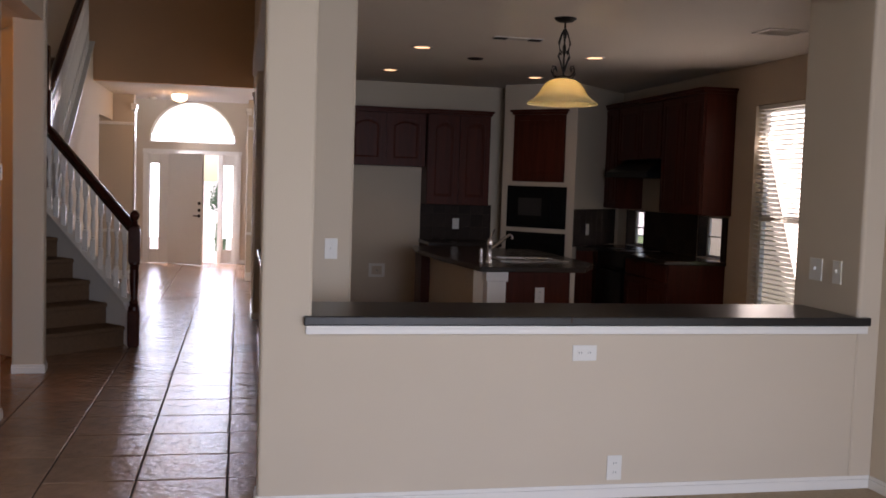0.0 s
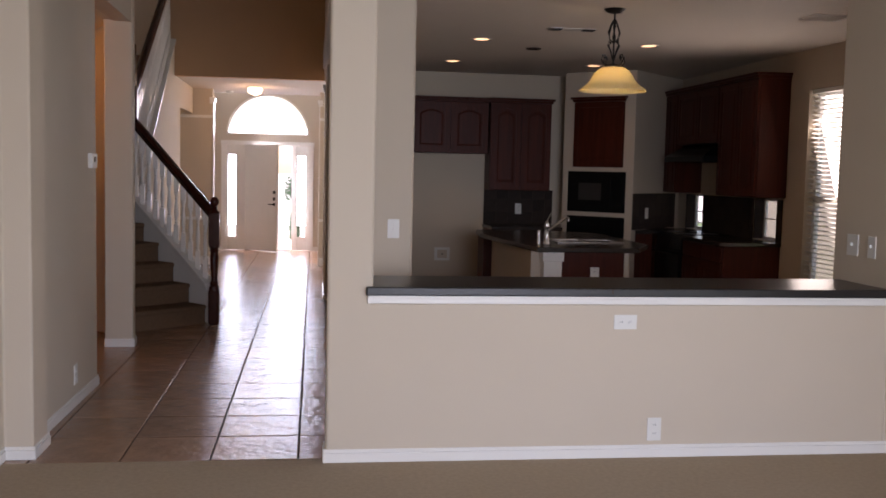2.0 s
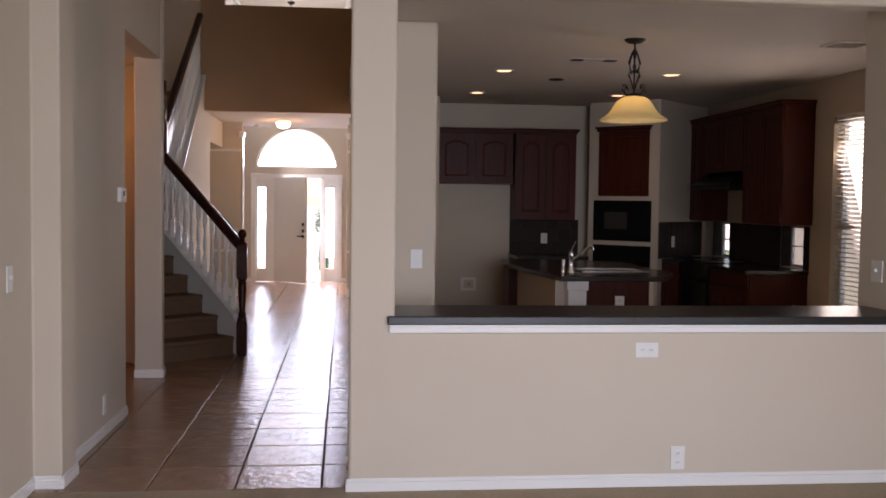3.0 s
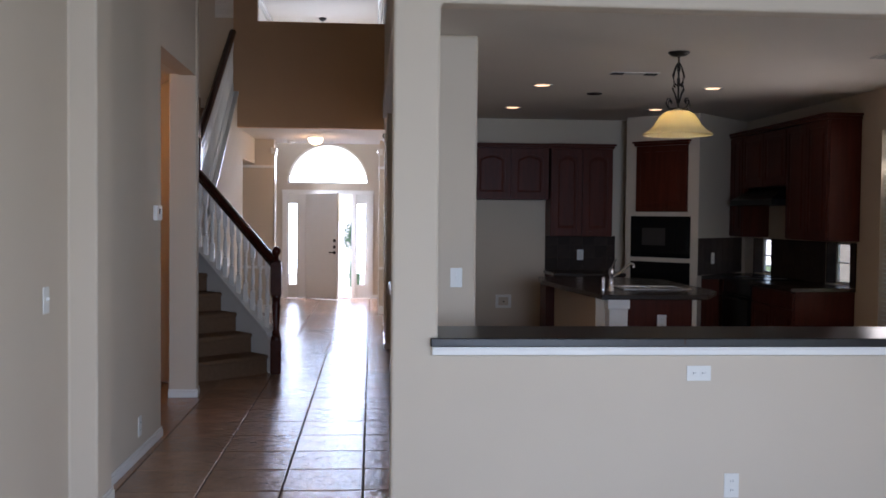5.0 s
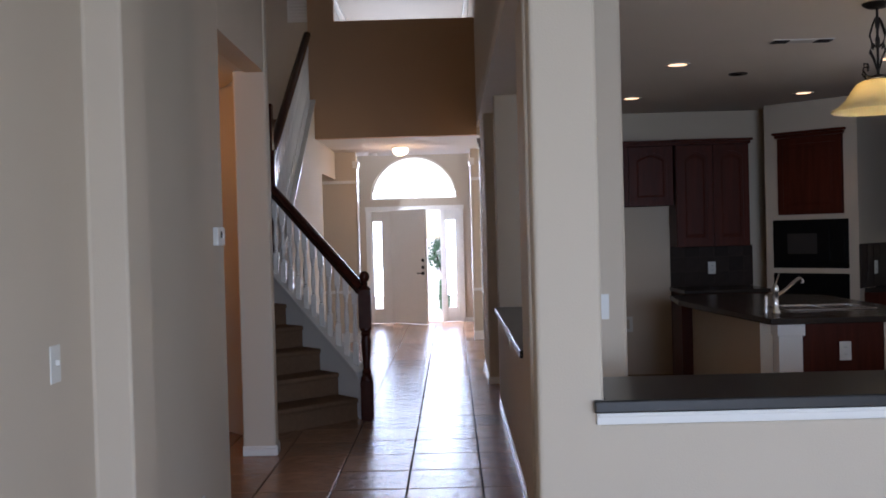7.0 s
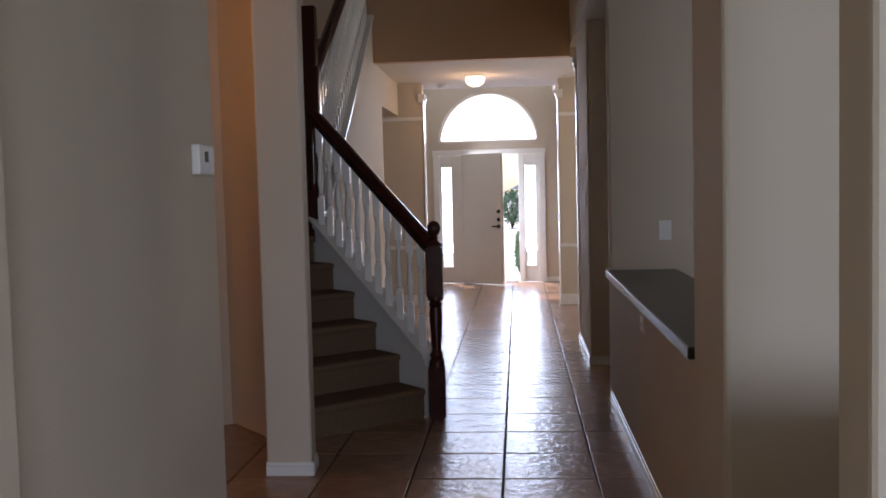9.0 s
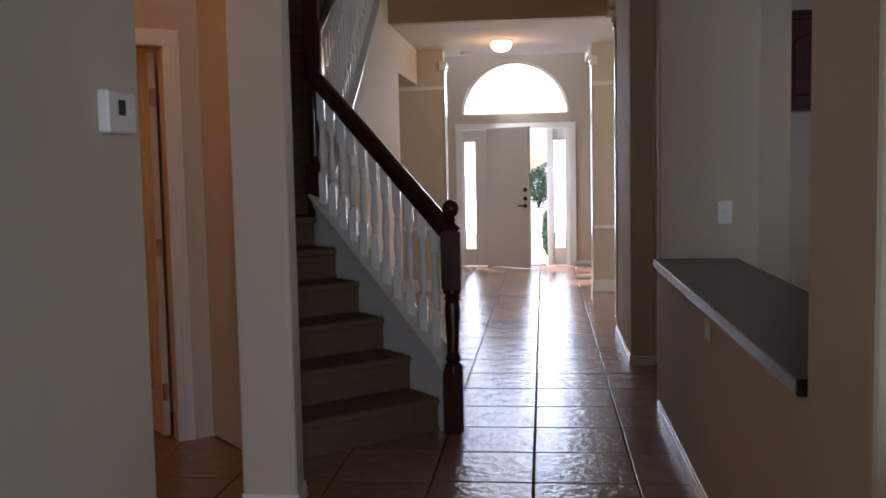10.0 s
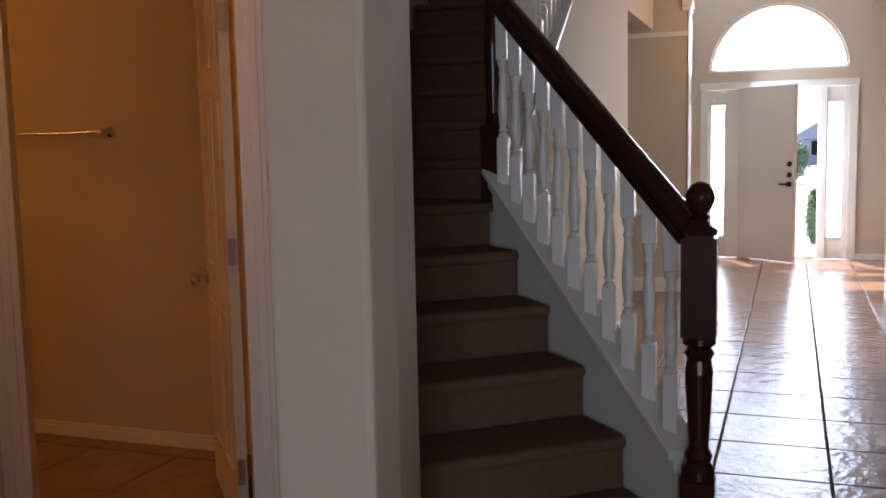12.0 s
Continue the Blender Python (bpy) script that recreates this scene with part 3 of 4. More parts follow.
def panel_door(w, h, t, panels):
    """A panelled leaf: x from 0 to w, y from 0 to t. panels: (x0, x1, z0, z1), raised on both faces."""
    bm = box(B(), 0, w, 0.006, t - 0.006, 0.01, h)
    xs = sorted({0, w} | {p[0] for p in panels} | {p[1] for p in panels})
    zs = sorted({0.01, h} | {p[2] for p in panels} | {p[3] for p in panels})
    for y0, y1 in ((0, 0.007), (t - 0.007, t)):
        for a, b in zip(xs, xs[1:]):
            for c, d in zip(zs, zs[1:]):
                if not any(p[0] <= a and b <= p[1] and p[2] <= c and d <= p[3] for p in panels):
                    box(bm, a, b, y0, y1, c, d)
        for x0, x1, z0, z1 in panels:
            box(bm, x0 + 0.025, x1 - 0.025, y0 + 0.001, y1 - 0.001, z0 + 0.025, z1 - 0.025)
    return bm


SIX = [(a, b, c, d) for a, b in ((0.095, 0.31), (0.375, 0.59)) for c, d in ((0.22, 0.80), (0.93, 1.55), (1.66, 1.90))]


def knob(parent, m, material, label):
    bm = lathe(B(), [(0.030, 0), (0.030, 0.006), (0.012, 0.012), (0.012, 0.035), (0.024, 0.042), (0.029, 0.055), (0.024, 0.068), (0.004, 0.073)], seg=16)
    return part("knob", bm, material, parent, label, smooth=True, m=m)


pd = empty("door_1", "open six-panel powder room door, lit warm", "door", m=HINGE @ pose(0.014, -0.112, 0, 0, 0, -85))
pd["kind"] = "structure"
pleaf = part("leaf", panel_door(0.685, 2.03, 0.035, SIX), PINE, pd, bevel=0.0)
knob(pleaf, pose(0.625, 0.035, 0.85, -90, 0, 0), STEEL, "nickel door knob")
for z in (0.25, 1.02, 1.80):
    part("hinge", box(B(), -0.022, 0.004, 0.012, 0.034, z - 0.045, z + 0.045), STEEL, pleaf, "small hinge")

fd = empty("door_2", "white front door standing half open", "door", m=pose(-1.335, FY + 0.022, 0, 0, 0, -41))
fd["kind"] = "structure"
fleaf = part("leaf", panel_door(0.80, 1.95, 0.045, []), TRIM, fd, "plain white leaf")
for z in (1.09, 0.97):
    part("deadbolt", lathe(B(), [(0.03, 0), (0.03, 0.012), (0.02, 0.02)], seg=14), BLACKMETAL, fleaf, "dark deadbolt", m=pose(0.745, 0.0, z, 90, 0, 0))
bm = lathe(B(), [(0.03, 0), (0.03, 0.012), (0.012, 0.018), (0.012, 0.05)], seg=14)
box(bm, -0.10, 0.012, -0.01, 0.01, 0.04, 0.055)
part("lever", bm, BLACKMETAL, fleaf, "dark lever handle", m=pose(0.745, 0.0, 0.87, 90, 0, 0))

# front door frame, sidelights and arched window
ff = empty("window_1", "white front door frame with two narrow sidelights", "window")
ff["kind"] = "structure"
for x0, x1, z0, z1 in ((-1.76, -1.67, 0, 1.938), (-0.16, -0.07, 0, 1.938), (-1.77, -0.06, 1.94, 2.02)):
    part("casing", box(B(), x0, x1, FY - 0.02, FY + 0.0, z0, z1), TRIM, ff, "white casing", bevel=0.004)
for x0, x1 in ((-1.69, -1.655), (-1.475, -1.325), (-0.475, -0.39), (-0.205, -0.14)):
    part("mullion", box(B(), x0, x1, FY + 0.02, FY + 0.12, 0, 1.94), TRIM, ff, bevel=0.004)
for a, b in ((-1.655, -1.475), (-0.39, -0.205)):
    part("panel", box(B(), a, b, FY + 0.05, FY + 0.10, 0, 0.23), TRIM, ff, "white panel under the glass")
    part("head", box(B(), a, b, FY + 0.05, FY + 0.10, 1.78, 1.94), TRIM, ff)
    pane = part("pane", box(B(), a, b, FY + 0.07, FY + 0.078, 0.23, 1.78), GLASS, ff, "clear glass pane")
    pane.visible_shadow = False
    for x in (a + 0.001, b - 0.019):
        part("bead", box(B(), x, x + 0.018, FY + 0.03, FY + 0.068, 0.23, 1.78), TRIM, ff, bevel=0.004)
    for z in (0.23, 1.762):
        part("bead", box(B(), a + 0.02, b - 0.02, FY + 0.03, FY + 0.068, z, z + 0.018), TRIM, ff, bevel=0.004)
    part("raised_panel", box(B(), a + 0.03, b - 0.03, FY + 0.042, FY + 0.05, 0.06, 0.18), TRIM, ff, "raised panel under the glass", bevel=0.003)
part("threshold", box(B(), -1.33, -0.50, FY - 0.01, FY + 0.15, -0.006, 0.012), STEEL, ff, "metal threshold")


def arch_ring(r0, r1, y0, y1, n=36):
    bm = B()
    rows = []
    for i in range(n + 1):
        c, s_ = -math.cos(math.pi * i / n), math.sin(math.pi * i / n)
        rows.append([bm.verts.new((AX + r * c, y, AZ + r * s_)) for r, y in ((r0, y0), (r1, y0), (r1, y1), (r0, y1))])
    for a, b in zip(rows, rows[1:]):
        for i in range(4):
            bm.faces.new((a[i], a[(i + 1) % 4], b[(i + 1) % 4], b[i]))
    bm.faces.new(rows[0])
    bm.faces.new(rows[-1][::-1])
    return bm


aw = empty("window_2", "half-round window over the front door", "window")
aw["kind"] = "structure"
part("window_frame", arch_ring(AR - 0.03, AR, FY + 0.05, FY + 0.11), TRIM, aw, "white curved frame")
part("sill", box(B(), AX - AR, AX + AR, FY + 0.05, FY + 0.11, AZ, AZ + 0.03), TRIM, aw)
n = 30
bm = B()
bm.faces.new([bm.verts.new((AX - (AR - 0.03) * math.cos(math.pi * i / n), FY + 0.08, AZ + (AR - 0.03) * math.sin(math.pi * i / n))) for i in range(n + 1)])
pane = part("pane", bm, GLASS, aw, "clear half-round pane")
pane.visible_shadow = False

# ---- nook window with blinds ----


def nook_window():
    y0, y1, z0, z1 = holes[0]
    w = empty("window_3", "tall white sash window with raised mini blinds", "window")
    w["kind"] = "structure"
    for a, b, c, d in ((y0, y0 + 0.045, z0, z1), (y1 - 0.045, y1, z0, z1), (y0, y1, z0, z0 + 0.05), (y0, y1, z1 - 0.05, z1), (y0, y1, 1.33, 1.385)):
        part("window_frame", box(B(), RX + 0.08, RX + 0.13, a, b, c, d), TRIM, w)
    for c, d in ((z0 + 0.05, 1.33), (1.385, z1 - 0.05)):
        p = part("pane", box(B(), RX + 0.10, RX + 0.106, y0 + 0.045, y1 - 0.045, c, d), GLASS, w)
        p.visible_shadow = False
    part("sill", box(B(), RX - 0.02, RX + 0.08, y0 - 0.02, y1 + 0.02, z0 - 0.02, z0), TRIM, w, bevel=0.004)
    bl = empty("window_blind", "white slatted mini blind hanging in the window", "blind")
    part("headrail", box(B(), RX + 0.02, RX + 0.06, y0 + 0.01, y1 - 0.01, z1 - 0.04, z1 - 0.002), PLASTIC, bl)
    slat = box(B(), -0.021, 0.021, y0 + 0.012, y1 - 0.012, -0.0012, 0.0012)
    data = mesh("slat", slat, PLASTIC)
    z = z0 + 0.03
    while z < z1 - 0.05:
        ob = new("slat", data)
        ob.parent = bl
        ob.matrix_basis = pose(RX + 0.04, 0, z, 0, 18, 0)
        z += 0.042
    for y in (y0 + 0.15, y1 - 0.15):
        part("cord", box(B(), RX + 0.039, RX + 0.041, y - 0.001, y + 0.001, z0 + 0.02, z1 - 0.03), PLASTIC, bl)


nook_window()
for i, (y0, y1, z0, z1) in enumerate(holes[1:]):
    w = empty("window_%d" % (4 + i), "small backsplash window between counter and cabinets", "window")
    w["kind"] = "structure"
    for a, b, c, d in ((y0, y0 + 0.02, z0, z1), (y1 - 0.02, y1, z0, z1), (y0, y1, z0, z0 + 0.02), (y0, y1, z1 - 0.02, z1), (y0, y1, z0 + 0.2, z0 + 0.212)):
        part("window_frame", box(B(), RX + 0.11, RX + 0.14, a, b, c, d), TRIM, w)
    p = part("pane", box(B(), RX + 0.12, RX + 0.126, y0 + 0.02, y1 - 0.02, z0 + 0.02, z1 - 0.02), GLASS, w)
    p.visible_shadow = False
uw = empty("window_6", "white upper window of the loft", "window")
uw["kind"] = "structure"
for a, b, c, d in ((UW[0], UW[0] + 0.05, UW[2], UW[3]), (UW[1] - 0.05, UW[1], UW[2], UW[3]), (UW[0], UW[1], UW[3] - 0.05, UW[3]), (UW[0], UW[1], UW[2], UW[2] + 0.05)):
    part("window_frame", box(B(), a, b, FY + 0.04, FY + 0.1, c, d), TRIM, uw)

# ---- kitchen cabinets ----


def cabinet_door(w, h, arched):
    """A framed door with a raised field, x from 0 to w, front at y = 0; an arched top rail if asked."""
    t, r = 0.02, 0.055
    bm = box(B(), 0, w, 0.008, t, 0, h)
    box(bm, 0, r, 0, 0.009, 0, h)
    box(bm, w - r, w, 0, 0.009, 0, h)
    box(bm, r, w - r, 0, 0.009, 0, r)
    n = 10
    rise = 0.05 if arched else 0.0

    def low(i):
        return h - r - rise + rise * math.sin(math.pi * i / n)

    for i in range(n if arched else 1):
        k = n if arched else 1
        xa, xb = r + (w - 2 * r) * i / k, r + (w - 2 * r) * (i + 1) / k
        za, zb = (low(i), low(i + 1)) if arched else (h - r, h - r)
        f = [bm.verts.new((x, y, z)) for y in (0, 0.009) for x, z in ((xa, za), (xb, zb), (xb, h), (xa, h))]
        for q in ((0, 1, 2, 3), (7, 6, 5, 4), (0, 4, 5, 1), (3, 2, 6, 7)):
            bm.faces.new([f[j] for j in q])
    g = 0.022
    pts = [(r + g, r + g), (w - r - g, r + g)]
    if arched:
        pts += [(w - r - g - (w - 2 * r - 2 * g) * i / n, low(i) - g) for i in range(n + 1)]
    else:
        pts += [(w - r - g, h - r - g), (r + g, h - r - g)]
    a = [bm.verts.new((x, 0.009, z)) for x, z in pts]
    cx, cz = w / 2, h / 2
    b = [bm.verts.new((x + (cx - x) * 0.16, 0.002, z + (cz - z) * 0.10)) for x, z in pts]
    for i in range(len(pts)):
        bm.faces.new((a[i], a[(i + 1) % len(pts)], b[(i + 1) % len(pts)], b[i]))
    bm.faces.new(b)
    return bm


def cabinet(name, label, w, d, h, doors, m, arched=False, crown=False, toe=False, drawers=False):
    c = empty(name, label, "cabinet", "kitchen cabinets", m)
    z0 = 0.1 if toe else 0.0
    bm = box(B(), 0, w, 0.021, d, z0, h)
    if toe:
        box(bm, 0.0, w, 0.09, d, 0, 0.1)
    part("body", bm, CHERRY, c, bevel=0.002)
    if doors:
        dw = (w - 0.012) / doors
        top = h - 0.17 if drawers else h - 0.008
        for i in range(doors):
            part("door", cabinet_door(dw - 0.01, top - z0 - 0.012, arched), CHERRY, c, m=pose(0.011 + dw * i, 0, z0 + 0.008))
            if drawers:
                part("drawer", box(B(), 0, dw - 0.01, 0, 0.02, 0, 0.145), CHERRY, c, bevel=0.006, m=pose(0.011 + dw * i, 0, h - 0.158))
    if crown:
        bm = prism(B(), [(-0.03, -0.035), (w + 0.03, -0.035), (w + 0.03, d), (-0.03, d)], h + 0.03, h + 0.055)
        prism(bm, [(-0.012, -0.015), (w + 0.012, -0.015), (w + 0.012, d), (-0.012, d)], h, h + 0.03)
        part("crown", bm, CHERRY, c, bevel=0.004)
    return c


cabinet("wall_cabinet", "cherry cabinet with arched doors over the refrigerator alcove", 0.91, 0.345, 0.60, 2, pose(1.065, 6.3, 1.755), True, True)
cabinet("wall_cabinet", "tall cherry wall cabinet with two arched doors", 0.74, 0.345, 1.03, 2, pose(2.0, 6.3, 1.33), True, True)
cabinet("base_cabinet", "cherry base cabinet with drawers beside the refrigerator alcove", 0.82, 0.62, 0.87, 2, pose(2.0, 6.02, 0), toe=True, drawers=True)
thing("countertop", box(B(), 1.985, 2.83, 5.99, 6.645, 0.872, 0.912), GRANITE, "dark speckled countertop on the back cabinet", "countertop", bevel=0.005)
cabinet("oven_cabinet", "red cherry cabinet above the built-in microwave", 0.66, 0.10, 0.76, 1, pose(2.89 + 0.137 * 0.707, 6.30 - 0.137 * 0.707, 1.625, 0, 0, -45) @ pose(0, -0.022, 0), False, True)
cabinet("wall_cabinet", "tall cherry wall cabinet beside the range hood", 0.60, 0.325, 1.14, 2, pose(4.12, 6.45, 1.35, 0, 0, -90), False, True)
cabinet("wall_cabinet", "short cherry cabinet above the range hood", 1.15, 0.325, 0.59, 2, pose(4.12, 5.845, 1.90, 0, 0, -90), False, True)
cabinet("wall_cabinet", "tall cherry wall cabinet with a plain end panel", 0.90, 0.325, 1.14, 2, pose(4.12, 4.69, 1.35, 0, 0, -90), False, True)
cabinet("base_cabinet", "cherry base cabinet with drawers under the window wall", 0.55, 0.60, 0.87, 1, pose(3.85, 6.2, 0, 0, 0, -90), toe=True, drawers=True)
cabinet("base_cabinet", "cherry base cabinet with a plain end panel", 1.0, 0.60, 0.87, 2, pose(3.85, 4.86, 0, 0, 0, -90), toe=True, drawers=True)
thing("countertop", box(B(), 3.82, RX - 0.003, 3.83, 4.875, 0.872, 0.912), GRANITE, "dark speckled countertop beside the range", "countertop", bevel=0.005)
thing("countertop", box(B(), 3.82, RX - 0.003, 5.645, 6.25, 0.872, 0.912), GRANITE, "dark speckled countertop in the corner", "countertop", bevel=0.005)

thing("countertop", prism(B(), [(3.60, 5.66), (3.815, 5.66), (3.815, 5.88)], 0.872, 0.912), GRANITE, "small dark countertop wedge beside the oven corner", "countertop")
cabinet("base_cabinet", "narrow cherry filler cabinet beside the oven corner", 0.2, 0.3, 0.868, 0, pose(3.62, 5.68, 0))

# range and hood
rg = empty("kitchen_range", "black range with a smooth glass cooktop", "stove", m=pose(3.83, 5.64, 0, 0, 0, -90))
part("body", box(B(), 0, 0.755, 0.02, 0.6, 0.02, 0.90), BLACK, rg, bevel=0.004)
part("oven_door", box(B(), 0.01, 0.745, 0, 0.02, 0.2, 0.74), BLACK, rg, bevel=0.004)
bm = tube(B(), [(0.08, -0.045, 0.70), (0.675, -0.045, 0.70)], 0.011)
part("handle", bm, BLACK, rg)
part("cooktop", box(B(), -0.005, 0.76, -0.01, 0.6, 0.90, 0.918), BLACK, rg, bevel=0.004)
for x, y, r in ((0.2, 0.16, 0.09), (0.56, 0.16, 0.1), (0.2, 0.42, 0.08), (0.56, 0.42, 0.09)):
    part("burner", lathe(B(), [(r, 0), (r, 0.002)], (x, y, 0.918), 24), LAMINATE, rg, "dark round burner ring")
hd = empty("range_hood", "black slanted range hood under the short cabinet", "range hood", m=pose(3.98, 5.84, 1.70, 0, 0, -90))
bm = B()
v = [bm.verts.new(p) for p in ((0, 0, 0), (1.14, 0, 0), (1.14, 0.46, 0), (0, 0.46, 0), (0, 0, 0.06), (1.14, 0, 0.06), (1.0, 0.2, 0.195), (0.14, 0.2, 0.195), (1.0, 0.46, 0.195), (0.14, 0.46, 0.195), (1.14, 0.46, 0.06), (0, 0.46, 0.06))]
for f in ((3, 2, 1, 0), (0, 1, 5, 4), (4, 5, 6, 7), (7, 6, 8, 9), (1, 2, 10, 5), (5, 10, 8, 6), (3, 0, 4, 11), (11, 4, 7, 9), (2, 3, 11, 10), (10, 11, 9, 8)):
    bm.faces.new([v[i] for i in f])
part("canopy", bm, BLACK, hd, bevel=0.004)

# built-in microwave and oven in the corner
NICHE = pose(2.89, 6.30, 0, 0, 0, -45)
mw = empty("microwave", "black built-in microwave oven in the corner niche", "microwave", m=NICHE @ pose(0.083, -0.012, 1.10))
part("trim", box(B(), 0, 0.755, 0, 0.012, 0, 0.475), BLACK, mw, bevel=0.003)
part("door", box(B(), 0.03, 0.58, -0.02, 0.0, 0.045, 0.43), BLACK, mw, bevel=0.004)
part("window", box(B(), 0.16, 0.46, -0.0225, -0.02, 0.14, 0.34), shader("tinted_oven_window", (0.035, 0.032, 0.03), 0.2), mw, "tinted door window")
part("control_panel", box(B(), 0.60, 0.725, -0.018, 0.0, 0.045, 0.43), BLACK, mw, bevel=0.003)
ov = empty("wall_oven", "black built-in wall oven under the microwave", "oven", m=NICHE @ pose(0.083, -0.012, 0.42))
part("trim", box(B(), 0, 0.755, 0, 0.012, 0, 0.63), BLACK, ov, bevel=0.003)
part("door", box(B(), 0.02, 0.735, -0.03, 0.0, 0.02, 0.48), BLACK, ov, bevel=0.005)
part("handle", tube(B(), [(0.08, -0.06, 0.43), (0.675, -0.06, 0.43)], 0.011), BLACK, ov)
part("control_panel", box(B(), 0.02, 0.735, -0.02, 0.0, 0.50, 0.61), BLACK, ov, bevel=0.003)

# island
isl = empty("kitchen_island", "island with beige half wall and cherry panels", "kitchen island")
part("half_wall", box(B(), 1.80, 1.885, 3.12, 4.96, 0, 0.868), WALL, isl, "beige drywall side")
bm = box(B(), 1.886, 2.045, 3.0, 3.14, 0, 0.83)
box(bm, 1.872, 2.058, 2.985, 3.15, 0.79, 0.868)
part("post", bm, TRIM, isl, "white painted corner post", bevel=0.005)
part("cabinet_body", box(B(), 1.886, 2.63, 3.14, 4.55, 0.1, 0.868), CHERRY, isl)
part("front_panel", box(B(), 2.047, 2.62, 3.085, 3.14, 0, 0.866), CHERRY, isl, "cherry front panel")
part("end_strip", box(B(), 2.622, 2.66, 3.08, 4.5, 0, 0.866), WALL, isl, "beige end strip")
part("far_cabinet", box(B(), 1.71, 1.90, 4.965, 5.3, 0, 0.868), CHERRY, isl, "cherry end cabinet")
ctop = thing("countertop", prism(B(), [(1.81, 2.93), (2.70, 2.93), (2.95, 3.4), (2.95, 5.0), (2.4, 5.33), (1.69, 5.33), (1.62, 4.7), (1.68, 4.0)], 0.872, 0.914), GRANITE, "dark speckled island countertop with a sink", "countertop", bevel=0.006)
snk = empty("sink", "stainless steel drop-in kitchen sink", "sink", m=pose(2.12, 3.45, 0.914))
bm = B()
for x0, x1, y0, y1 in ((0, 0.62, 0, 0.045), (0, 0.62, 0.40, 0.445), (0, 0.045, 0.045, 0.40), (0.575, 0.62, 0.045, 0.40), (0.295, 0.325, 0.045, 0.40)):
    box(bm, x0, x1, y0, y1, 0, 0.012)
part("rim", bm, STEEL, snk, bevel=0.003)
for x0, x1 in ((0.045, 0.295), (0.325, 0.575)):
    part("basin", box(B(), x0, x1, 0.045, 0.40, 0.0005, 0.003), STEEL, snk)
fc = empty("faucet", "chrome kitchen faucet with a pull-out spout", "faucet", m=pose(1.99, 3.36, 0.914))
part("base", lathe(B(), [(0.032, 0), (0.030, 0.015), (0.022, 0.03), (0.020, 0.14), (0.026, 0.15), (0.018, 0.19), (0.012, 0.2)], seg=16), STEEL, fc, smooth=True)
part("spout", tube(B(), [(0, 0, 0.11), (0.07, 0.02, 0.15), (0.15, 0.05, 0.21), (0.19, 0.06, 0.235), (0.21, 0.065, 0.225), (0.215, 0.066, 0.20)], 0.014), STEEL, fc, smooth=True)
part("lever", tube(B(), [(0, 0, 0.19), (0.02, 0.03, 0.22), (0.07, 0.12, 0.27)], 0.007), STEEL, fc, smooth=True)
part("sprayer", lathe(B(), [(0.02, 0), (0.02, 0.02), (0.013, 0.04), (0.017, 0.10), (0.010, 0.12)], (-0.07, 0.0, 0), 14), STEEL, fc, smooth=True)

# ---- ceiling fittings ----


